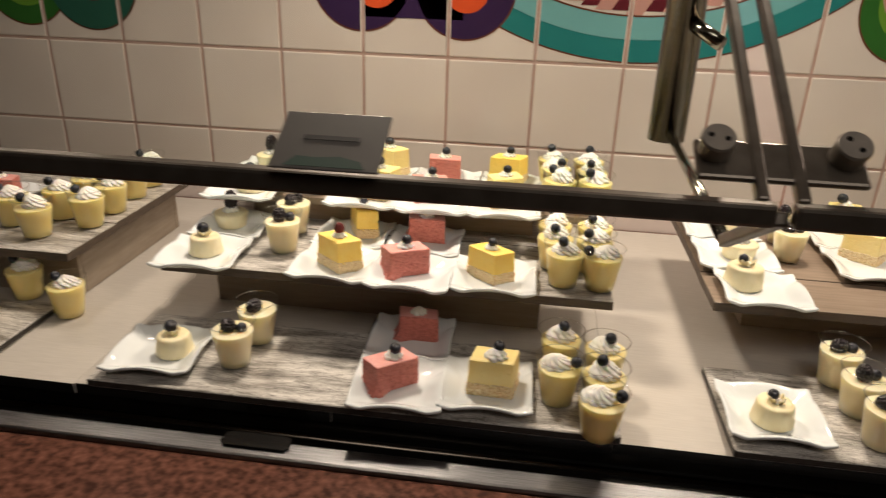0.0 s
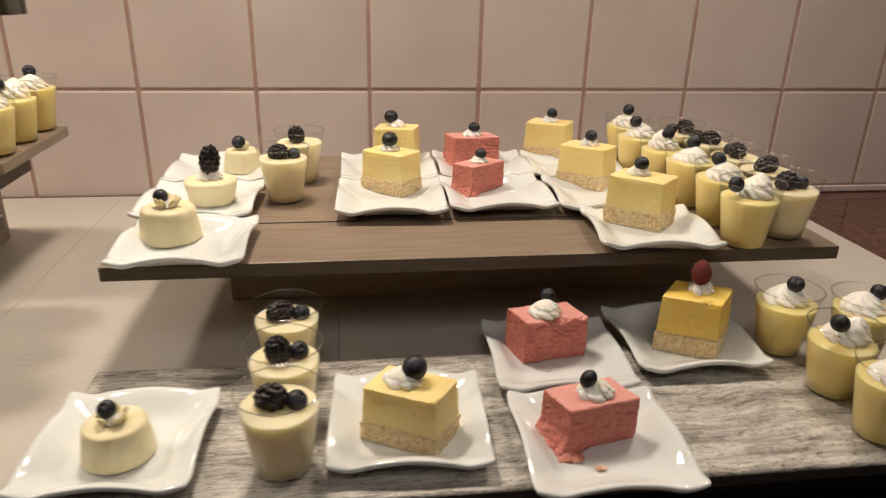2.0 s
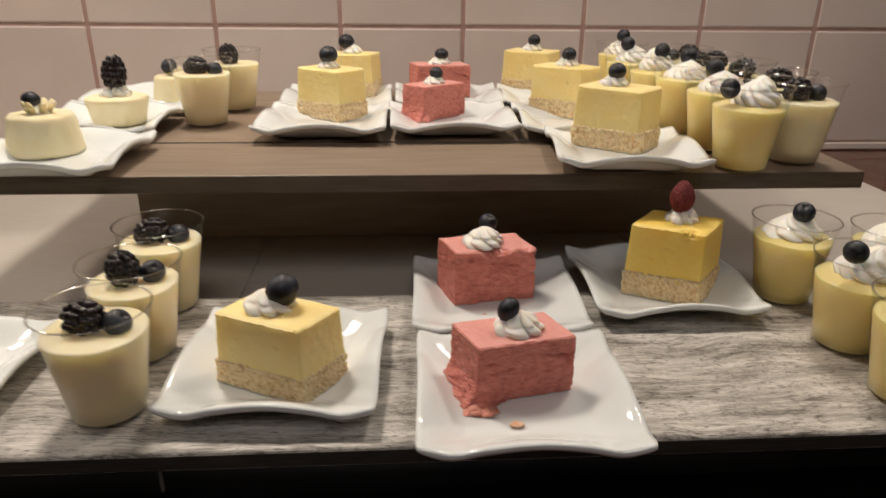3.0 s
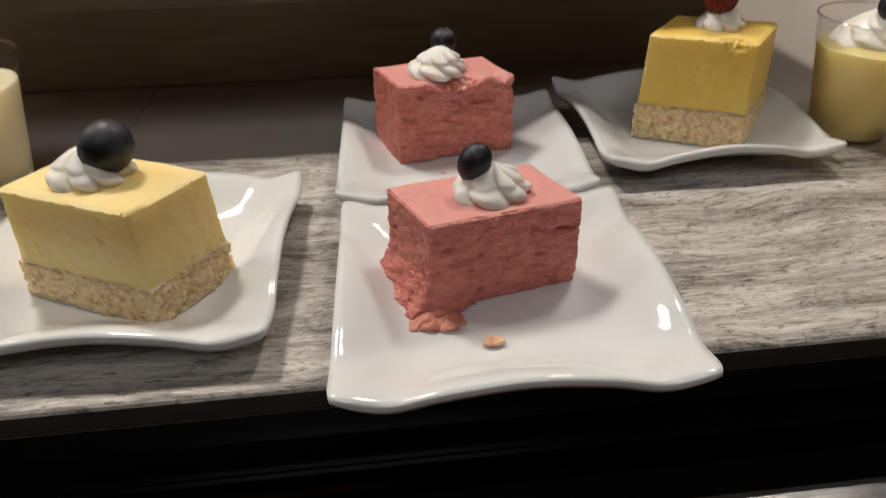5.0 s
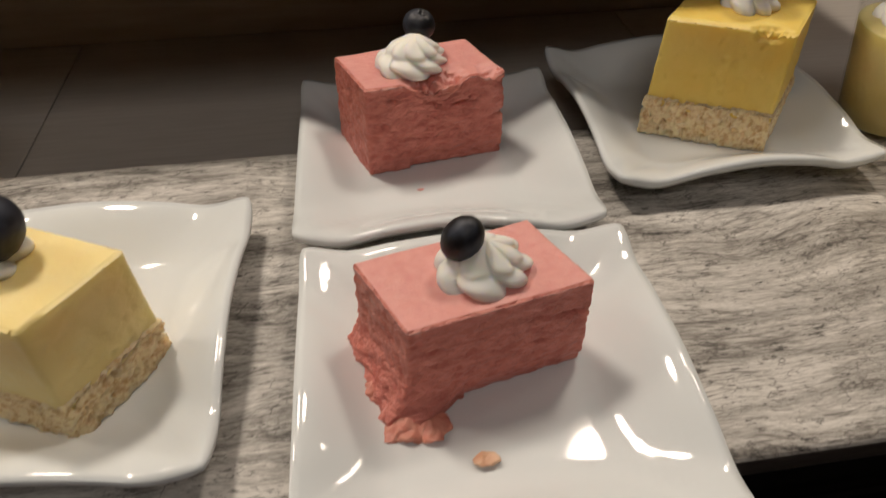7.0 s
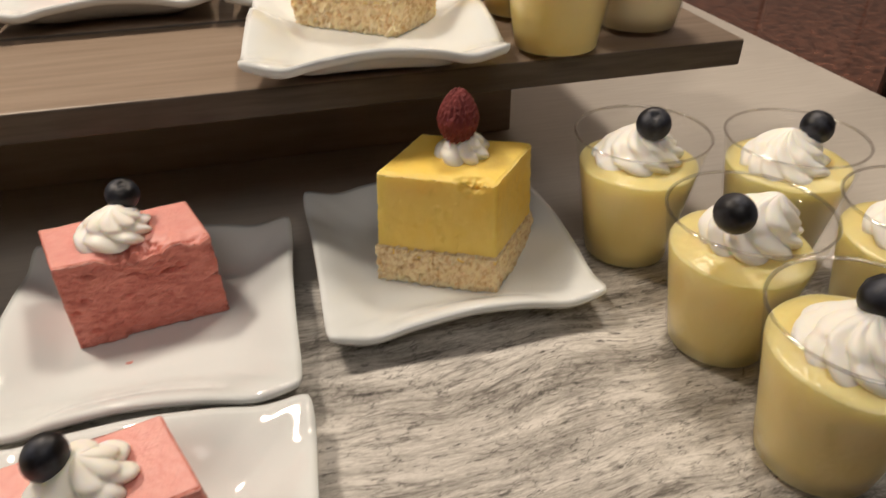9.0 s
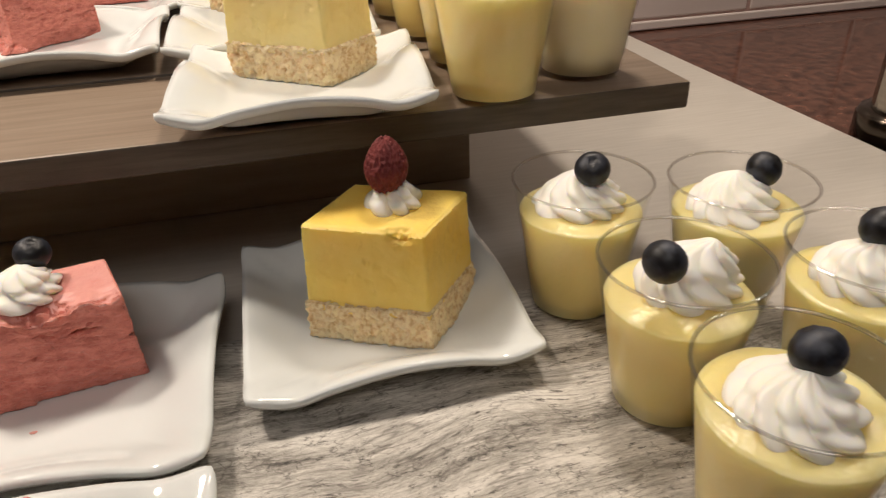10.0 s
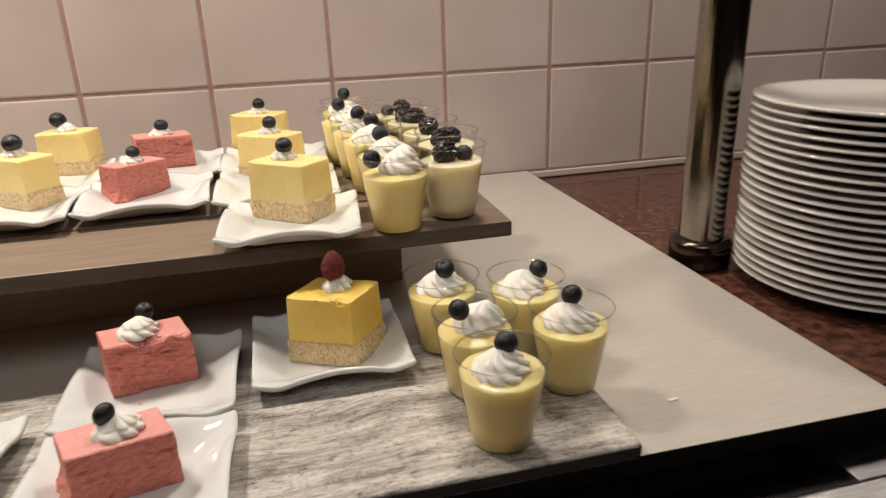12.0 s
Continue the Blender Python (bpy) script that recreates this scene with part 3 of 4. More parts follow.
slice_count = 0


def topping(ob, z, berry, rose=0.9, at=(0, 0), lean=(20, 10, 0), bsize=0.85, off=(0.002, -0.001), long=1.0, curl=False, sink=0.0):
    size = bsize
    placed("cream_rosette", ME_CURL if curl else ME_ROSE, ob, scaled(pose(at[0], at[1], z, 0, 0, lean[2]), rose), "small piped white cream rosette")
    if berry:
        lift = 0.0085 * rose + 0.005 * size - sink
        if berry != "blueberry":
            lift += 0.0035 * size
        placed(berry, BERRY[berry], ob, scaled(pose(at[0] + off[0], at[1] + off[1], z + lift, *lean), size) @ Matrix.Diagonal((1 / long, 1 / long, long, 1)), {"blueberry": "dusty dark blueberry", "blackberry": "shiny blackberry", "raspberry": "dark red raspberry"}[berry])


def yellow_slice(x, y, z, turn, berry="blueberry", pale=False, size=1.0, form=(1, 1, 1), **k):
    global slice_count
    word = "pale vanilla" if pale else "yellow lemon"
    ob = thing("cheesecake_slice", f"{word} mousse cake slice on biscuit base with cream and {berry}", "cake", "yellow cake slices")
    ms = ME_PALE if pale else ME_YELLOW
    me = ms[slice_count % len(ms)] if berry != "raspberry" else ME_YELLOW[2]
    placed("mousse", me, ob, Matrix.Identity(4))
    placed("crumb_base", (ME_CRUMB_PALE if pale else ME_CRUMB)[slice_count % 3], ob, Matrix.Identity(4), "rough pale biscuit crumb base")
    topping(ob, 0.0482, berry, **k)
    ob.matrix_basis = scaled(pose(x, y, z, 0, 0, turn), size) @ Matrix.Diagonal((*form, 1))
    slice_count += 1
    return ob


def pink_slice(x, y, z, turn, berry="blueberry", size=1.0, chipped=False, form=(1, 1, 1), **k):
    global slice_count
    ob = thing("mousse_slice", "pink strawberry mousse cake slice with cream rosette" + (" and blueberry" if berry else ""), "cake", "pink cake slices")
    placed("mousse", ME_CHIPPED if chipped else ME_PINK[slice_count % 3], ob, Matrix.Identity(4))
    topping(ob, 0.0367, berry, **k)
    ob.matrix_basis = scaled(pose(x, y, z, 0, 0, turn), size) @ Matrix.Diagonal((*form, 1))
    slice_count += 1
    return ob


def round_mesh(seed, flared=False):
    if flared:
        prof = [(0.0, 0.0), (0.0205, 0.0), (0.0215, 0.0012), (0.0225, 0.006), (0.0248, 0.017), (0.0258, 0.0205), (0.0252, 0.0228), (0.0225, 0.0236), (0.012, 0.0238), (0.0, 0.0238)]
    else:
        prof = [(0.0, 0.0), (0.0225, 0.0), (0.0238, 0.0014), (0.0236, 0.004), (0.0222, 0.014), (0.0208, 0.0235), (0.0194, 0.0258), (0.012, 0.0262), (0.0, 0.0262)]
    bm = lathe(prof, 48)
    bmesh.ops.subdivide_edges(bm, edges=bm.edges[:], cuts=1, use_grid_fill=True)
    roughen(bm, 0.0007, 130, seed)
    return mesh_of(bm, "sponge", PALE_ROUND, True)


PALE_ROUND = noisy("cream_cake", (0.80, 0.70, 0.42), (0.86, 0.78, 0.53), 70, 0.55, 0.2, 200, sss=0.25, sss_scale=0.006)
ME_ROUND = [round_mesh(s) for s in (1, 2)]
ME_FLARED = round_mesh(3, True)


def shard():
    """Pointed petal of piped cream, thick in the middle."""
    bm = bmesh.new()
    bmesh.ops.create_icosphere(bm, subdivisions=2, radius=1.0)
    for v in bm.verts:
        y = v.co.y
        v.co = Vector((v.co.x * 0.0027 * (1.0 - 0.35 * y), y * 0.0066, v.co.z * 0.0019 + 0.0010 * y * y))
    return bm


def round_cake(x, y, z, berry="blueberry", turn=0.0, size=1.0, shards=True, bsize=1.0, stand=False):
    global slice_count
    ob = thing("mini_cake", f"small round cream-coloured cake topped with {berry}", "cake", "round mini cakes")
    placed("sponge", ME_ROUND[slice_count % 2] if shards else ME_FLARED, ob, Matrix.Identity(4))
    rnd = random.Random(slice_count)
    if shards:
        for i in range(7):
            a = i * 51 + rnd.uniform(-12, 12)
            sh = part("cream_shard", shard(), PALE_ROUND, ob, "pale piped cream petal", True)
            sh.matrix_basis = pose(0, 0, 0.0262, 0, 0, a) @ pose(0, -0.0066, 0.0030, -48 + rnd.uniform(-14, 10), 0, 0)
        placed("cream_rosette", ME_ROSE, ob, scaled(pose(0, 0, 0.0258), 0.55), "small piped white cream rosette")
    else:
        placed("cream_rosette", ME_ROSE, ob, scaled(pose(0, 0, 0.0234), 1.0), "small piped white cream rosette")
    up = (0.034 + 0.008 * bsize if stand else 0.0315 + 0.0045 * bsize)
    lay = pose(0.001, 0.0, up, 6, -5, 30 * slice_count) if stand else pose(-0.003, 0.003, up, 30, -18, 30 * slice_count)
    placed(berry, BERRY[berry], ob, scaled(lay, bsize) @ (Matrix.Diagonal((0.92, 0.92, 1.22, 1)) if stand else Matrix.Identity(4)))
    ob.matrix_basis = scaled(pose(x, y, z, 0, 0, turn), size)
    slice_count += 1
    return ob


# ---- cups ----
CUP_H, CUP_R0, CUP_R1 = 0.0610, 0.0190, 0.0285


def cup_radius(z):
    return CUP_R0 + (CUP_R1 - CUP_R0) * z / CUP_H


outer = [(0.0, 0.0012), (CUP_R0 - 0.0023, 0.0012), (CUP_R0 - 0.0011, 0.0), (CUP_R0, 0.0004)] + [(cup_radius(z), z) for z in (0.003, 0.02, 0.04, CUP_H - 0.001)] + [(CUP_R1 + 0.0002, CUP_H)]
inner = [(cup_radius(z) - 0.0008, z) for z in (CUP_H - 0.0005, 0.04, 0.02, 0.0035)] + [(0.0, 0.0026)]
ME_CUP = mesh_of(lathe(outer + inner, 48), "cup", CUP, True)


rim_ring = [(CUP_R1 - 0.0004, CUP_H + 0.0001), (CUP_R1 + 0.0006, CUP_H + 0.0002), (CUP_R1 + 0.0008, CUP_H + 0.0006), (CUP_R1 + 0.0004, CUP_H + 0.0010), (CUP_R1 - 0.0003, CUP_H + 0.0009)]
ME_RIM = mesh_of(lathe(rim_ring, 48, close=True), "rim", RIM, True)


def fill_mesh(h, mt, bulge, seed):
    prof = [(0.0, 0.0029)] + [(cup_radius(z) - 0.00083, z) for z in (0.0032, 0.012, 0.024, 0.034, h - 0.0006)] + [(cup_radius(h) - 0.0012, h), (cup_radius(h) - 0.003, h + 0.0002), (cup_radius(h) * 0.75, h + bulge * 0.6), (cup_radius(h) * 0.4, h + bulge), (0.0, h + bulge)]
    bm = lathe(prof, 48)
    for v in bm.verts:
        if v.co.z > h - 0.001:
            v.co.z += 0.0006 * noise.noise(v.co * 120 + Vector((seed, 0, 0)))
    return mesh_of(bm, "filling", mt, True)


ME_FILL = [fill_mesh(0.0478, CUSTARD, 0.002, 1), fill_mesh(0.0490, CUSTARD, 0.0015, 2), fill_mesh(0.0466, CUSTARD, 0.0025, 3)]
ME_PANNA = [fill_mesh(0.0478, PANNA, 0.0, 4), fill_mesh(0.0490, PANNA, 0.0, 5)]
cup_count = 0


def custard_cup(x, y, z, turn=0.0, berry_at=(0.004, -0.006), size=1.0, berry=0.86, lift=0.0):
    global cup_count
    ob = thing("custard_cup", "clear plastic cup of yellow custard with whipped cream and blueberry", "dessert cup", "custard cups")
    cup = placed("cup", ME_CUP, ob, Matrix.Identity(4), "clear plastic tumbler")
    placed("rim", ME_RIM, cup, Matrix.Identity(4), "bright rolled rim")
    placed("filling", ME_FILL[cup_count % 3], ob, Matrix.Identity(4), "smooth yellow custard")
    placed("cream_swirl", ME_SWIRL_TALL if cup_count % 3 == 2 else ME_SWIRL, ob, pose(-0.25 * berry_at[0], -0.25 * berry_at[1], 0.0468, (cup_count * 37) % 11 - 5, (cup_count * 53) % 13 - 6, cup_count * 67), "ridged swirl of whipped cream")
    bx, by = berry_at
    r = math.hypot(bx, by)
    placed("blueberry", ME_BLUE, ob, scaled(pose(bx, by, 0.0491 + max(0.009, 0.0200 - 0.5 * r) + lift, 30 + 20 * (cup_count % 3), -20 + 25 * (cup_count % 4), cup_count * 50), berry), "dusty dark blueberry")
    ob.matrix_basis = scaled(pose(x, y, z, 0, 0, turn), size)
    cup_count += 1
    return ob


def panna_cup(x, y, z, turn=0.0, size=1.0, upright=False, second="blueberry"):
    global cup_count
    ob = thing("panna_cotta_cup", "clear plastic cup of ivory panna cotta topped with dark berries", "dessert cup", "panna cotta cups")
    cup = placed("cup", ME_CUP, ob, Matrix.Identity(4), "clear plastic tumbler")
    placed("rim", ME_RIM, cup, Matrix.Identity(4), "bright rolled rim")
    placed("filling", ME_PANNA[cup_count % 2], ob, Matrix.Identity(4), "ivory panna cotta")
    lay = pose(-0.004, -0.001, 0.0563, 8, 8, 30 * cup_count) if upright else pose(-0.005, 0, 0.0548, 80, 10, 40 * (cup_count % 3) + 40)
    placed("blackberry", ME_BLACK, ob, scaled(lay, 0.88), "shiny blackberry")
    if second == "blueberry":
        placed("blueberry", ME_BLUE, ob, scaled(pose(0.0115, 0.002, 0.0523, 40, 20, 60 * cup_count), 0.86), "dusty dark blueberry")
    elif second:
        placed("blackberry", ME_BLACK, ob, scaled(pose(0.0105, 0.003, 0.0534, 75, -20, 25 * cup_count), 0.8), "shiny blackberry")
    ob.matrix_basis = scaled(pose(x, y, z, 0, 0, turn), size)
    cup_count += 1
    return ob


# ---- display modules ----
def make_riser(x0, x1, y0, z0, z1, label):
    """Open box of four boards under a shelf."""
    g = thing("display_riser", label, "riser", "display risers")
    part("front_panel", boxed(x0, x1, y0, y0 + 0.010, z0, z1, bevel=0.001), RISER, g)
    part("back_panel", boxed(x0, x1, 1.280, 1.290, z0, z1, bevel=0.001), RISER, g)
    for x in (x0, x1 - 0.010):
        part("side_panel", boxed(x, x + 0.010, y0 + 0.0105, 1.2795, z0, z1, bevel=0.001), RISER, g)
    return g


def display(x0, x1, y_front, low_x0, low_x1, box_x0, box_x1, box_y, weather, low_y=(0.760, 0.934), back_x1=None, seam=1.056):
    low = dark_edges(solo("display_board", boxed(low_x0, low_x1, low_y[0], low_y[1], Z_TOP + 0.0005, Z_LOW, bevel=0.003, seg=4), PLANK, "grey weathered wood-look board lying on the laminate", "board", group="display boards"), EDGE)
    riser = make_riser(box_x0, box_x1, box_y, Z_TOP + 0.0005, Z_UP - 0.0135, "brown box riser carrying the upper shelf board")
    shelf = thing("display_shelf", "brown wood-look shelf board on a box riser", "shelf", "display shelves")
    front = part("board", boxed(x0, x1, y_front, seam, Z_UP - 0.013, Z_UP, bevel=0.0012), PLANK if weather else SHELF, shelf, "weathered plank" if weather else "brown plank")
    dark_edges(front, SHELF_EDGE)
    back = part("board", boxed(x0 + 0.001, back_x1 or x1 - 0.001, seam + 0.0005, 1.312, Z_UP - 0.013, Z_UP + 0.001, bevel=0.0012), PLANK if weather else SHELF, shelf)
    dark_edges(back, SHELF_EDGE)
    return low, riser, shelf


# nearest module
display(0.182, 0.842, 0.957, 0.176, 0.857, 0.262, 0.771, 1.083, False)
# middle module and its third level
display(-0.575, 0.050, 0.931, -0.590, 0.054, -0.533, -0.042, 1.012, True, back_x1=-0.010, seam=1.098)
Z_3 = 1.042
make_riser(-0.52, -0.06, 1.140, Z_UP + 0.0015, Z_3 - 0.0125, "low brown box riser carrying the top shelf board")
# edges take the lighter riser brown, the light on them put into the colour
dark_edges(solo("display_shelf", boxed(-0.575, 0.050, 1.118, 1.290, Z_3 - 0.012, Z_3, bevel=0.0012), SHELF, "brown wood-look top shelf board", "shelf", group="display shelves"), RISER)
# far module
display(-1.37, -0.716, 0.931, -1.38, -0.745, -1.31, -0.742, 0.985, True)

# plates and cakes of the nearest module, lower board
plate(0.230, 0.823, Z_LOW, -2)
round_cake(0.229, 0.817, Z_LOW + 0.0045, "blueberry", 20, bsize=0.75)
plate(0.427, 0.830, Z_LOW, -3, size=1.02)
yellow_slice(0.428, 0.8185, Z_LOW + 0.0045, -27, pale=True, size=0.94, form=(1.06, 1.04, 0.94), at=(-0.006, 0.001), lean=(165, 12, 0), off=(0.007, 0.003), bsize=1.2, long=1.14, rose=1.12, sink=0.0035)
plate(0.559, 0.7925, Z_LOW, -2, size=1.02)
pink_slice(0.555, 0.806, Z_LOW + 0.0045, 12, size=1.0, form=(1, 1, 0.93), at=(0.003, 0.000), lean=(186, 24, 0), off=(-0.0055, 0.002), rose=1.05, bsize=0.80, long=1.2)
plate(0.560, 0.9105, Z_LOW, -2, size=1.02)
pink_slice(0.555, 0.924, Z_LOW + 0.0045, 8, at=(-0.003, 0.0), size=1.03, off=(0.006, 0.009), bsize=0.75, rose=0.98, curl=True, chipped=True)
plate(0.6835, 0.930, Z_LOW, 0, size=1.03)
yellow_slice(0.690, 0.924, Z_LOW + 0.0045, -27, "raspberry", size=1.0, form=(0.92, 1.12, 1.08), at=(0.002, 0.004), lean=(0, 0, 0), off=(-0.002, -0.001), rose=0.95, bsize=1.0)
# cups, lower board
for cx, cy, b, up in ((0.771, 0.917, (0.002, -0.004), 0.0), (0.831, 0.896, (0.011, 0.002), 0.0), (0.777, 0.849, (-0.013, -0.008), 0.0055), (0.841, 0.836, (0.001, 0.002), 0.0), (0.776, 0.790, (0.003, 0.001), -0.001)):
    custard_cup(cx, cy, Z_LOW, berry_at=b, lift=up)
panna_cup(0.335, 0.921, Z_LOW, 0, upright=False)
panna_cup(0.338, 0.858, Z_LOW, 10, upright=True)
panna_cup(0.340, 0.798, Z_LOW, -10, upright=False)
# upper shelf
ZB = Z_UP + 0.001
plate(0.248, 0.987, Z_UP, -1, size=0.97)
round_cake(0.229, 1.011, Z_UP + 0.0045, "blueberry", 40, size=1.12, bsize=0.7)
plate(0.239, 1.100, ZB, -2)
round_cake(0.247, 1.112, ZB + 0.0045, "blackberry", 0, shards=False, size=1.02, stand=True)
plate(0.239, 1.216, ZB, 0)
round_cake(0.262, 1.232, ZB + 0.0045, "blueberry", 90, size=0.95, bsize=1.0)
plate(0.430, 1.099, ZB, -2)
yellow_slice(0.433, 1.140, ZB + 0.0045, -36, pale=True, size=0.92, at=(-0.002, 0.0), lean=(20, 10, 0), off=(0, 0.0), bsize=1.1)
plate(0.433, 1.216, ZB, 0)
yellow_slice(0.447, 1.262, ZB + 0.0045, -8, pale=True, size=0.92, off=(-0.008, 0.002), bsize=1.1)
plate(0.543, 1.106, ZB, 1)
pink_slice(0.529, 1.138, ZB + 0.0045, 34, size=0.88, form=(1, 1, 0.95))
plate(0.548, 1.219, ZB, 0)
pink_slice(0.541, 1.256, ZB + 0.0045, 4, size=1.0, form=(1.05, 1, 0.92))
plate(0.660, 1.216, ZB, -3)
yellow_slice(0.647, 1.278, ZB + 0.0045, -26, pale=True, size=0.96)
plate(0.659, 1.101, ZB, -2)
yellow_slice(0.657, 1.150, ZB + 0.0045, -38, pale=True, size=0.95)
plate(0.667, 0.994, Z_UP, -5, size=0.98)
yellow_slice(0.670, 1.023, Z_UP + 0.0045, -38, pale=True, size=0.98, at=(-0.006, 0.002))
for cx, cy, b in ((0.749, 0.968, (-0.018, -0.004)), (0.753, 1.026, (-0.004, 0.006)), (0.748, 1.085, (0.002, 0.004)), (0.744, 1.144, (0.0, -0.006)), (0.738, 1.204, (-0.006, 0.0)), (0.745, 1.262, (0, 0.0))):
    custard_cup(cx, cy, Z_UP if cy < 1.05 else ZB, berry_at=b)
for i, (cx, cy) in enumerate(((0.800, 0.988), (0.811, 1.046), (0.808, 1.104), (0.804, 1.163), (0.800, 1.222))):
    panna_cup(cx, cy, Z_UP if i < 2 else ZB, 40 * i, second=("blackberry" if i % 2 else "blueberry"))
panna_cup(0.320, 1.124, ZB, 0, size=0.95)
panna_cup(0.332, 1.196, ZB, 30, second="", size=0.97, upright=True)

# middle module, lower board
plate(-0.526, 0.824, Z_LOW, 5)
round_cake(-0.510, 0.832, Z_LOW + 0.0045, "blueberry", 10)
plate(-0.213, 0.9165, Z_LOW, 1)
pink_slice(-0.206, 0.932, Z_LOW + 0.0045, -1, berry="", size=0.97)
plate(-0.208, 0.804, Z_LOW, 3)
pink_slice(-0.220, 0.811, Z_LOW + 0.0045, 38, size=1.0, at=(0.004, 0))
plate(-0.103, 0.820, Z_LOW, 1)
yellow_slice(-0.0955, 0.823, Z_LOW + 0.0045, -2, pale=True, size=0.98, at=(0.002, -0.004), off=(0.003, 0.004), rose=1.1)
panna_cup(-0.426, 0.826, Z_LOW, 0)
panna_cup(-0.418, 0.887, Z_LOW, 70, second="")
for cx, cy, b in ((-0.015, 0.887, (0.002, -0.004)), (0.039, 0.869, (0.004, -0.004)), (-0.018, 0.818, (0.018, -0.006)), (0.033, 0.810, (-0.004, 0.0)), (0.027, 0.758, (0.019, -0.006))):
    custard_cup(cx, cy, Z_LOW, berry_at=b)
# middle module, shelf
plate(-0.520, 0.951, Z_UP, 4)
round_cake(-0.523, 0.968, Z_UP + 0.0045, "blueberry", 0)
plate(-0.523, 1.066, Z_UP, 2, size=0.97)
round_cake(-0.532, 1.078, Z_UP + 0.0045, "blackberry", 0, shards=False, stand=True, size=1.0)
plate(-0.327, 0.955, Z_UP, -3)
yellow_slice(-0.323, 0.960, Z_UP + 0.0045, -40, "raspberry", size=0.92)
plate(-0.330, 1.066, Z_UP, -2, size=0.97)
yellow_slice(-0.320, 1.090, Z_UP + 0.0045, -65, size=0.90)
plate(-0.218, 0.944, Z_UP, -2)
pink_slice(-0.231, 0.959, Z_UP + 0.0045, 28, size=1.0)
plate(-0.218, 1.059, Z_UP, 0, size=0.97)
pink_slice(-0.221, 1.085, Z_UP + 0.0045, -2, berry="", size=1.0)
plate(-0.107, 0.958, Z_UP, 0)
yellow_slice(-0.114, 0.965, Z_UP + 0.0045, -38, size=0.88)
panna_cup(-0.421, 1.006, Z_UP, 20, upright=True)
panna_cup(-0.430, 1.080, Z_UP, 60, second="blackberry")
for cx, cy, b in ((-0.016, 0.971, (-0.004, -0.006)), (0.033, 0.968, (-0.019, -0.010)), (-0.028, 1.026, (-0.002, -0.010)), (0.026, 1.022, (-0.010, -0.010)), (0.030, 1.078, (-0.006, -0.010)), (-0.028, 1.080, (-0.004, 0.010))):
    custard_cup(cx, cy, Z_UP, berry_at=b)
# middle module, top level
plate(-0.515, 1.107, Z_3, 0)
round_cake(-0.512, 1.122, Z_3 + 0.0045, "blueberry", 0)
plate(-0.520, 1.221, Z_3, 0)
round_cake(-0.530, 1.255, Z_3 + 0.0045, "blackberry", 0, shards=False, stand=True)
plate(-0.322, 1.112, Z_3, -3)
yellow_slice(-0.305, 1.130, Z_3 + 0.0045, -10, pale=True)
plate(-0.325, 1.224, Z_3, -2)
yellow_slice(-0.315, 1.256, Z_3 + 0.0045, -30, pale=True)
plate(-0.213, 1.109, Z_3, 1)
pink_slice(-0.224, 1.136, Z_3 + 0.0045, 8, size=0.98)
plate(-0.210, 1.221, Z_3, 0)
pink_slice(-0.218, 1.258, Z_3 + 0.0045, -5)
plate(-0.107, 1.113, Z_3, 1)
yellow_slice(-0.108, 1.140, Z_3 + 0.0045, 30, pale=True, size=0.95)
plate(-0.096, 1.226, Z_3, 0)
yellow_slice(-0.108, 1.258, Z_3 + 0.0045, -6, size=0.95)
panna_cup(-0.415, 1.150, Z_3, 20)
panna_cup(-0.405, 1.220, Z_3, 50)
for cx, cy, b in ((-0.024, 1.150, (-0.012, 0.008)), (0.030, 1.150, (-0.010, -0.006)), (-0.030, 1.209, (0.008, -0.012)), (0.028, 1.209, (-0.004, -0.012)), (-0.034, 1.268, (-0.004, 0.0)), (0.026, 1.268, (0.0, 0.004))):
    custard_cup(cx, cy, Z_3, berry_at=b)

# far module
for cx, cy in ((-0.797, 0.984), (-0.747, 1.038), (-0.807, 1.060), (-0.747, 1.102), (-0.754, 1.178), (-0.761, 1.246), (-0.806, 1.130), (-0.862, 1.020)):
    custard_cup(cx, cy, Z_UP if cy < 1.05 else ZB, berry_at=(-0.012, -0.006))
for cx, cy, cz in ((-0.722, 0.924, Z_TOP), (-0.800, 0.944, Z_LOW), (-0.822, 0.878, Z_LOW)):
    custard_cup(cx, cy, cz, berry_at=(-0.010, -0.004))
plate(-0.960, 1.115, ZB, 0)
pink_slice(-0.955, 1.115, ZB + 0.0045, 4)
plate(-0.960, 1.000, Z_UP, 0)
yellow_slice(-0.955, 1.000, Z_UP + 0.0045, 4)

# torn foot of the front pink slice and crumbs dropped on the plate
PINKCRUMB = noisy("moist_crumb", (0.58, 0.19, 0.14), (0.74, 0.36, 0.26), 260, 0.45, 0.3, 500, sss=0.2, sss_scale=0.003)
bm = bmesh.new()
ball(bm, (0, 0, 0), 0.003, 2, (1.25, 0.75, 0.45))
roughen(bm, 0.0007, 500, 3)
for fx, fy, fr, fz in ((0.5330, 0.7815, 0.0058, 0.36), (0.5395, 0.7795, 0.0048, 0.26), (0.5245, 0.7950, 0.0048, 0.45)):
    foot = bmesh.new()
    ball(foot, (0, 0, 0), fr, 4, (1.25, 0.85, fz))
    roughen(foot, 0.0016, 260, 5 + fx)
    roughen(foot, 0.0007, 700, 2 + fx)
    solo("cake_crumb", foot, PINKCRUMB, "moist pink and tan crumb fallen beside the slice", "crumb", smooth=True).matrix_basis = pose(fx, fy, Z_LOW + 0.0050, 0, 0, 25)
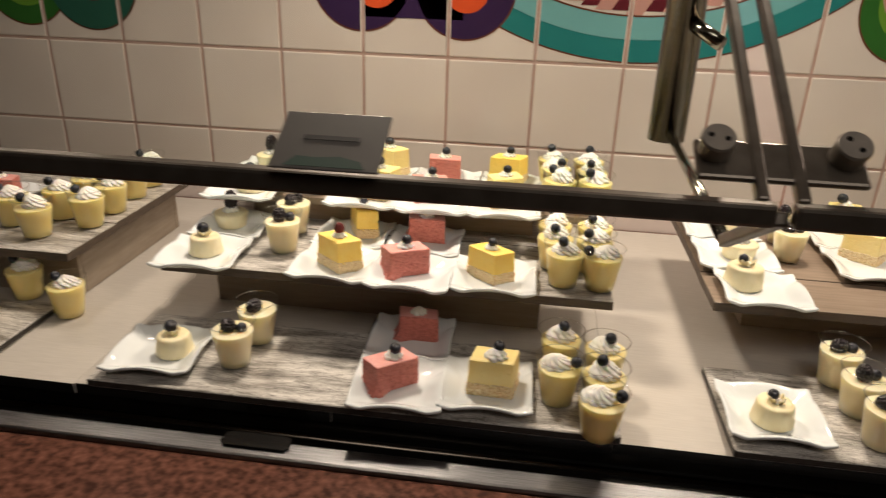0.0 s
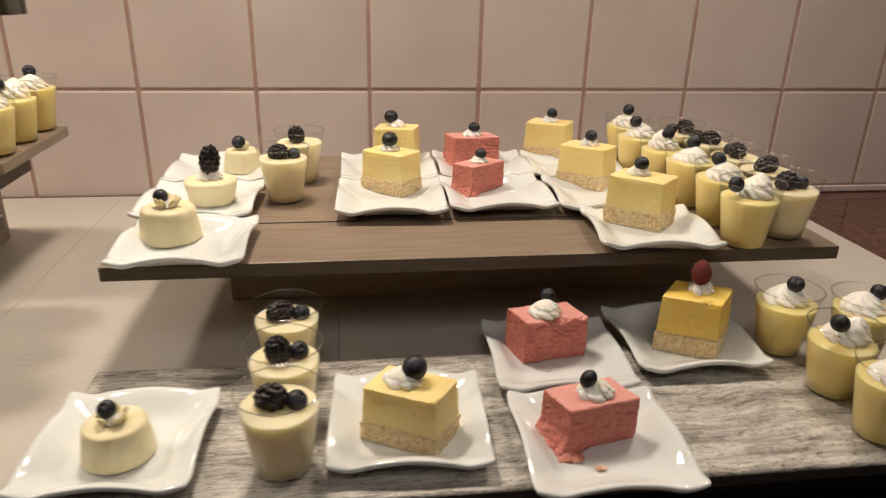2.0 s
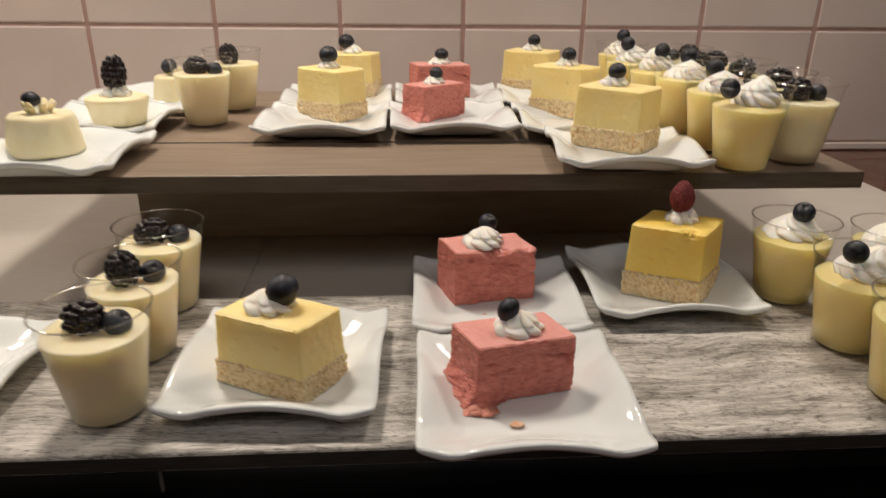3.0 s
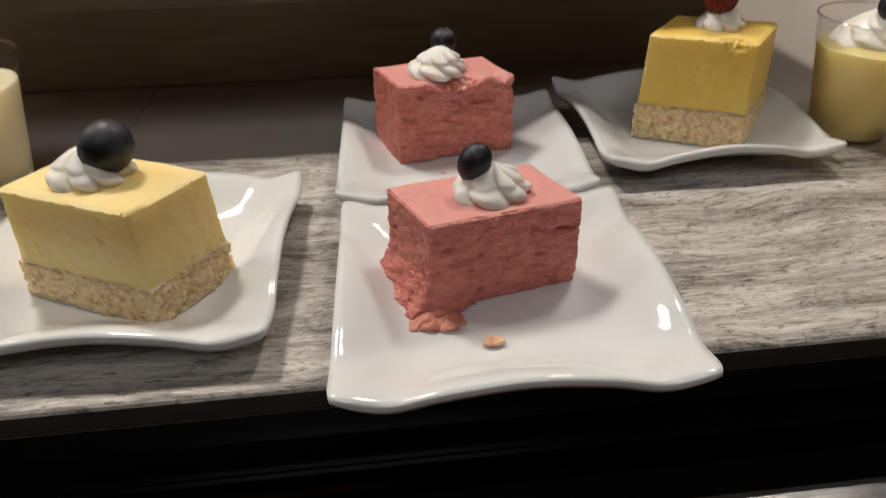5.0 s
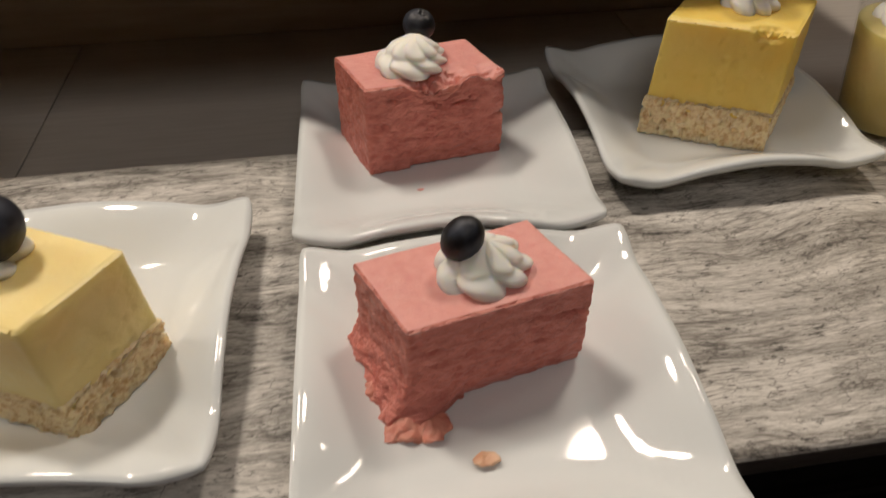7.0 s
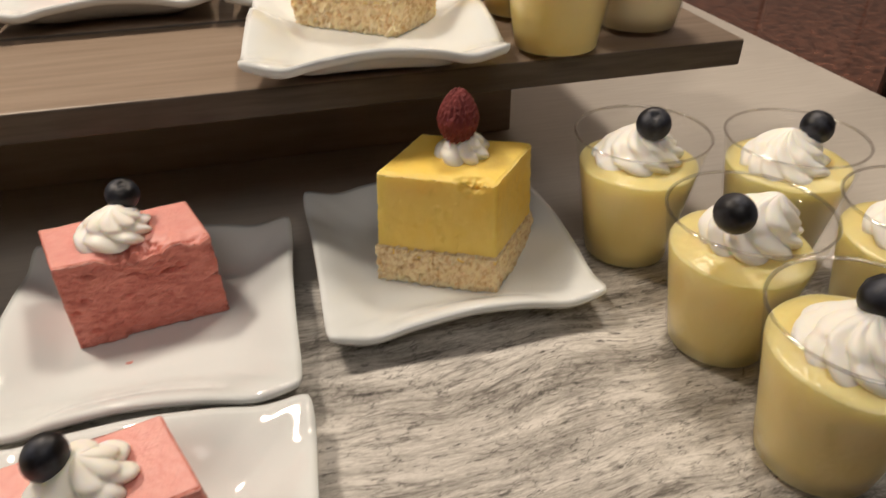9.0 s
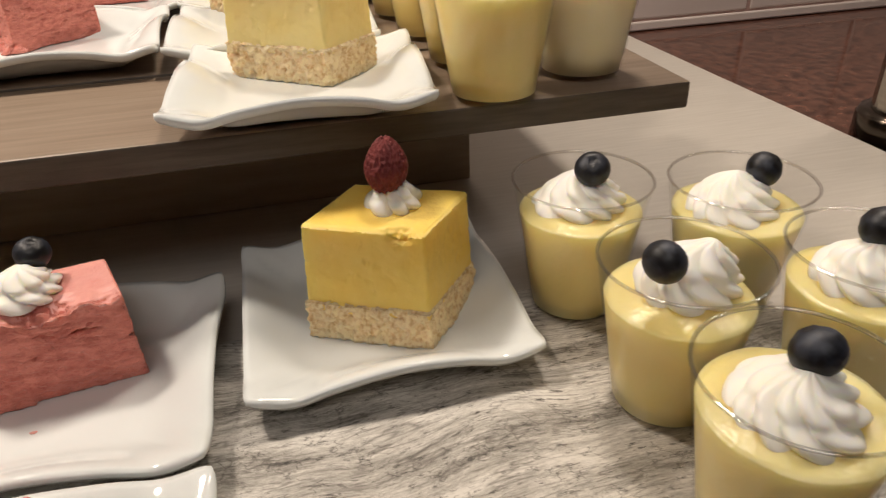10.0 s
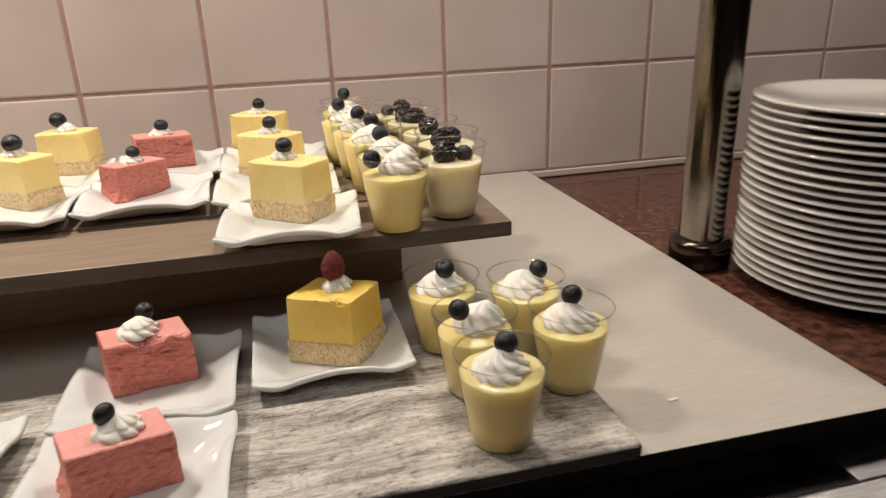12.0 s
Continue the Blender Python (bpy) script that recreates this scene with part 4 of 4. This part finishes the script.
TANCRUMB = noisy("biscuit_crumb", (0.66, 0.36, 0.22), (0.80, 0.55, 0.38), 300, 0.6, 0.3, 500, sss=0.3, sss_scale=0.003)
crumb = solo("cake_crumb", bm, TANCRUMB, "tan biscuit crumb dropped on the white plate", "crumb")
crumb.matrix_basis = pose(0.553, 0.768, Z_LOW + 0.0053)

for px, py, pr in ((0.552, 0.873, 0.0017), (0.551, 0.892, 0.0010)):
    bm = bmesh.new()
    ball(bm, (0, 0, 0), pr, 2, (1.5, 0.7, 0.22))
    roughen(bm, 0.0003, 500, 3 + px)
    solo("mousse_smear", bm, PINKTOP, "small pink mousse smear on the white plate", "smear").matrix_basis = pose(px, py, Z_LOW + 0.0042)

# ---- stack of plates and post by the wall ----
def dinner_plate_mesh(r=0.118):
    prof = [(0.0, 0.003), (0.060, 0.003), (0.066, 0.0), (0.070, 0.0015), (0.085, 0.0065), (0.108, 0.0120), (r - 0.001, 0.0140), (r, 0.0152), (r - 0.001, 0.0163), (0.108, 0.0160), (0.086, 0.0105), (0.072, 0.0066), (0.0, 0.0066)]
    return mesh_of(lathe(prof, 96), "dinner_plate", STONEWARE, True)


ME_DINNER = dinner_plate_mesh()
for i in range(22):
    ob = new("dinner_plate", ME_DINNER)
    ob.matrix_basis = pose(1.216 + random.uniform(-0.0015, 0.0015), 0.973 + random.uniform(-0.0015, 0.0015), Z_GRANITE + 0.002 + 0.0080 * i, random.uniform(-0.3, 0.3), 0, random.uniform(0, 90))
    tagged(ob, "round white china dinner plate in a tall stack", "plate", "stacked dinner plates")

post = thing("steel_post", "polished steel post standing on the granite counter", "post")
bm = bmesh.new()
rod(bm, (1.098, 1.066, Z_GRANITE + 0.03), (1.098, 1.066, 2.702), 0.0235, 40)
part("pole", bm, CHROME, post, smooth=False)
bm = lathe([(0.0, 0.0), (0.031, 0.0), (0.0325, 0.002), (0.0325, 0.026), (0.030, 0.030), (0.0236, 0.031), (0.0, 0.031)], 40)
bm.transform(Matrix.Translation((1.098, 1.066, Z_GRANITE)))
part("collar", bm, DARK_STEEL, post, "dark steel collar", True)

# ---- glass guard ----
RY, RZ = 0.580, 1.244
TOP = (0.900, 1.455)


def guard(x0, x1, label):
    g = thing("sneeze_guard", label, "glass guard", "glass guards")
    bm = bmesh.new()
    bar(bm, (x0, RY, RZ), (x1, RY, RZ), 0.015, 0.017, 0.003)
    part("bottom_rail", bm, BRONZE, g, "dark bronze rounded rail")
    for x in (x0 + 0.0075, x1 - 0.0075):
        bm = bmesh.new()
        bar(bm, (x, RY + 0.006, RZ + 0.006), (x, *TOP), 0.009, 0.010, 0.002)
        part("side_bar", bm, BRONZE, g, "dark bronze sloping side bar")
    bm = bmesh.new()
    bar(bm, (x0, *TOP), (x1, *TOP), 0.015, 0.015, 0.003)
    part("top_rail", bm, BRONZE, g)
    bm = bmesh.new()
    d = (Vector((0, *TOP)) - Vector((0, RY, RZ)))
    m = Vector((0, RY, RZ)) + d / 2
    t = boxed(x0 + 0.013, x1 - 0.013, -d.length / 2 + 0.006, d.length / 2 - 0.006, -0.002, 0.002)
    t.transform(Matrix.Translation(m) @ Matrix.Rotation(math.atan2(d.z, d.y), 4, "X"))
    bm.free()
    pane = part("pane", t, GLASS, g, "clear glass pane")
    pane.visible_shadow = False
    return g


guard(-0.62, 0.097, "sloping clear glass guard with dark bronze frame over the desserts")
guard(0.109, 0.555, "sloping clear glass guard with dark bronze frame over the desserts")

clamp = thing("glass_clamp", "grey metal clamp plate with two round bolts joining the glass panes", "bracket")
GUARD_TILT = math.degrees(math.atan2(TOP[1] - RZ, TOP[0] - RY))
bm = boxed(0.046, 0.164, -0.003, 0.003, -0.0185, 0.0185, bevel=0.0025)
bm.transform(Matrix.Translation((0, 0.6165, 1.2705)) @ Matrix.Rotation(math.radians(GUARD_TILT - 90), 4, "X"))
part("clamp_plate", bm, BRONZE, clamp, "flat grey metal plate")
for kx in (0.059, 0.150):
    seat = Matrix.Translation((kx, 0.614, 1.284)) @ Matrix.Rotation(math.radians(40), 4, "X")
    bm = lathe([(0.0, -0.016), (0.0118, -0.016), (0.0120, -0.010), (0.0125, 0.005), (0.0115, 0.007), (0.0, 0.007)], 28)
    bm.transform(seat)
    bolt = part("bolt", bm, BOLT, clamp, "round bolt with two small holes")
    for s in (-1, 1):
        bm = bmesh.new()
        rod(bm, (0.0058 * s, 0, 0.0065), (0.0058 * s, 0, 0.0075), 0.0021, 12)
        bm.transform(seat @ Matrix.Rotation(-0.9 if kx > 0.1 else -0.25, 4, "Z"))
        part("hole", bm, BLACK, bolt)

arm = thing("guard_support", "polished steel post and bent rod holding the glass guard", "support")
bm = bmesh.new()
rod(bm, (0.104, 1.046, 1.186), (0.104, 1.046, 2.702), 0.0240, 36)
part("pole", bm, DARK_STEEL, arm, smooth=True)
bm = bmesh.new()
rod(bm, (0.104, 1.028, 1.200), (0.099, 0.690, 1.183), 0.0062, 16)
part("rod", bm, CHROME, arm, smooth=True)
bm = bmesh.new()
bar(bm, (0.099, 0.690, 1.181), (0.1035, 0.584, 1.240), 0.011, 0.011)
part("link", bm, BRONZE, arm)
bm = bmesh.new()
rod(bm, (0.110, 1.030, 1.336), (0.141, 0.995, 1.316), 0.0090, 16)
part("lever", bm, CHROME, arm, "short shiny lever", smooth=True)

# ---- sign on the rail ----
sign = thing("counter_sign", "dark grey tilted menu card leaning on the guard rail", "sign")
sm = pose(-0.2175, 0.5625, 1.2585, 30, 0, 0)
bm = boxed(-0.0405, 0.0405, 0.0, 0.0585, -0.001, 0.001, bevel=0.0006)
bm.transform(sm)
part("card", bm, SIGN, sign, "dark grey card")
bm = boxed(-0.021, 0.021, 0.0290, 0.0335, 0.0012, 0.0016)
bm.transform(sm)
part("print", bm, INK, sign, "blurred dark line of print")
bm = prism([(-0.03, 0.002), (0.03, 0.002), (0.026, 0.009), (0.010, 0.013), (-0.008, 0.011), (-0.022, 0.012)], 0.0012, 0.0014)
bm.transform(sm)
part("picture", bm, plain("sign_green", (0.03, 0.07, 0.05), 0.5), sign, "dark green printed shape")

# ---- painted wall tiles ----
COLS, ROWS_N = range(-13, 9), range(-1, 5)
GAP = 0.0046


def tile_mesh(w, h):
    bm = boxed(-w / 2, w / 2, -0.004, 0.004, -h / 2, h / 2, bevel=0.0028, seg=3)
    return mesh_of(bm, "tile", TILE, False)


ME_TILE = tile_mesh(PITCH - GAP, PITCH - GAP)
ME_TILE_LOW = tile_mesh(PITCH - GAP, ROW0 - Z_GRANITE - 0.014)


def tile_rect(c, r):
    x = COL0 + PITCH * c
    return x + GAP / 2 + 0.0024, x + PITCH - GAP / 2 - 0.0024, ROW0 + PITCH * r + GAP / 2 + 0.0024, ROW0 + PITCH * (r + 1) - GAP / 2 - 0.0024


def clip(poly, x0, x1, z0, z1):
    for axis, lim, sign_ in ((0, x0, 1), (0, x1, -1), (1, z0, 1), (1, z1, -1)):
        out = []
        for a, b in zip(poly, poly[1:] + poly[:1]):
            da, db = (a[axis] - lim) * sign_, (b[axis] - lim) * sign_
            if da >= 0:
                out.append(a)
            if da * db < 0:
                t = da / (da - db)
                out.append((a[0] + t * (b[0] - a[0]), a[1] + t * (b[1] - a[1])))
        poly = out
        if len(poly) < 3:
            return []
    return poly


def mural_part(name, polys, material, level, label):
    """Paint on the tiles, broken at the joints."""
    bm = bmesh.new()
    for poly in polys:
        for c in COLS:
            for r in ROWS_N:
                q = clip(poly, *tile_rect(c, r))
                if len(q) >= 3:
                    vs = [bm.verts.new((x, WALL_Y - 0.0042 - 0.00025 * level, z)) for x, z in q]
                    bm.faces.new(vs)
    bmesh.ops.remove_doubles(bm, verts=bm.verts[:], dist=1e-6)
    bmesh.ops.recalc_face_normals(bm, faces=bm.faces[:])
    for f in bm.faces:
        if f.normal.y > 0:
            f.normal_flip()
    return part(name, bm, material, mural, label)


def arc_band(cx, cz, r0, r1, a0, a1, n=60):
    out = []
    for i in range(n):
        a, b = (radians(a0 + (a1 - a0) * k / n) for k in (i, i + 1))
        out.append([(cx + r * math.cos(t), cz + r * math.sin(t)) for r, t in ((r1, a), (r1, b), (r0, b), (r0, a))])
    return out


mural = thing("mural", "bright curved shapes painted on the white wall tiles", "mural", kind="structure")
RIM = plain("mural_outline", (0.16, 0.055, 0.035))
TEAL, AQUA = plain("mural_teal", (0.03, 0.22, 0.225)), plain("mural_aqua", (0.20, 0.46, 0.49))
PURPLE, ORANGE = plain("mural_purple", (0.045, 0.022, 0.075)), plain("mural_orange", (0.75, 0.10, 0.03))
MAROON, ROSE = plain("mural_maroon", (0.13, 0.02, 0.03)), plain("mural_rose", (0.62, 0.33, 0.29))
GREEN, DEEP, LIME = plain("mural_green", (0.04, 0.15, 0.03)), plain("mural_deep_green", (0.03, 0.11, 0.08)), plain("mural_lime", (0.16, 0.33, 0.04))
CX, CZ, CR = 0.0973, 1.8241, 0.5922
mural_part("outline", arc_band(CX, CZ, CR - 0.01, CR + 0.003, 180, 360), RIM, 0, "dark red outline")
mural_part("teal_band", arc_band(CX, CZ, CR - 0.040, CR, 180, 360), TEAL, 1, "dark teal band")
mural_part("aqua_band", arc_band(CX, CZ, CR - 0.080, CR - 0.0395, 180, 360), AQUA, 1, "light teal band")
mural_part("inner_edge", arc_band(CX, CZ, CR - 0.083, CR - 0.0795, 180, 360), RIM, 1, "dark red outline")
stripe_a, stripe_b = [], []
for i in range(34):
    for j in range(60):
        xa, za = CX - 0.62 + i * 0.03 + j * 0.0042, CZ - CR + 0.0835 + j * 0.007
        quad_ = [(xa, za), (xa + 0.03, za), (xa + 0.0342, za + 0.007), (xa + 0.0042, za + 0.007)]
        if za < 1.54 and all(math.hypot(x - CX, z - CZ) < CR - 0.0825 for x, z in quad_):
            (stripe_a if i % 2 else stripe_b).append(quad_)
mural_part("maroon_stripe", stripe_a, MAROON, 2, "dark maroon stripes")
mural_part("rose_stripe", stripe_b, ROSE, 2, "pale rose stripes")


def disc(cx, cz, r, n=40, sq=1.0):
    return [(cx + r * math.cos(2 * math.pi * k / n), cz + sq * r * math.sin(2 * math.pi * k / n)) for k in range(n)]


mural_part("outline", [disc(-0.4144, 1.3628, 0.0982), disc(-0.217, 1.352, 0.096)], RIM, 2, "dark red outline")
mural_part("purple_blob", [disc(-0.4144, 1.3628, 0.095), disc(-0.217, 1.352, 0.0928), [(-0.4123, 1.293), (-0.2192, 1.293), (-0.2192, 1.454), (-0.4123, 1.454)]], PURPLE, 3, "dark purple cloud shape")
mural_part("orange_spot", [disc(-0.3855, 1.352, 0.0429), disc(-0.2138, 1.3488, 0.0429)], ORANGE, 4, "orange spots")
for gx, tx in ((0.5694, 0.7303), (-1.1097, -0.9648)):
    mural_part("outline", [disc(gx, 1.3445, 0.0971), disc(tx, 1.3424, 0.0992)], RIM, 1, "dark red outline")
    mural_part("green_ring", [disc(gx, 1.3445, 0.0939)], GREEN, 2, "green ring")
    mural_part("lime_ring", [disc(gx, 1.352, 0.0665)], LIME, 3, "bright green disc")
    mural_part("rose_core", [disc(gx, 1.3735, 0.0644)], ROSE, 4, "pale rose disc")
    mural_part("deep_ring", [disc(tx, 1.3424, 0.096)], DEEP, 5, "grey-green ring")
    mural_part("maroon_core", [disc(tx, 1.3596, 0.059)], MAROON, 6, "dark striped core")
    mural_part("rose_stripe", [[(tx - 0.036 + 0.026 * k, 1.3145), (tx - 0.023 + 0.026 * k, 1.3145), (tx - 0.023 + 0.026 * k, 1.4003), (tx - 0.036 + 0.026 * k, 1.4003)] for k in range(3)], ROSE, 7, "pale rose stripes")

for c in COLS:
    for r in ROWS_N:
        ob = new("tile", ME_TILE if r >= 0 else ME_TILE_LOW)
        ob.parent = wall_north
        zc = ROW0 + PITCH * (r + 0.5) if r >= 0 else (ROW0 + Z_GRANITE + 0.011) / 2
        ob.matrix_basis = pose(COL0 + PITCH * (c + 0.5), WALL_Y, zc, random.uniform(-0.12, 0.12), 0, random.uniform(-0.12, 0.12))
solo("baseboard", boxed(-2.2, 2.6, WALL_Y - 0.008, WALL_Y - 0.003, Z_GRANITE, Z_GRANITE + 0.011, bevel=0.002), TILE, "thin pale sealing strip under the tiles", "trim", "structure")
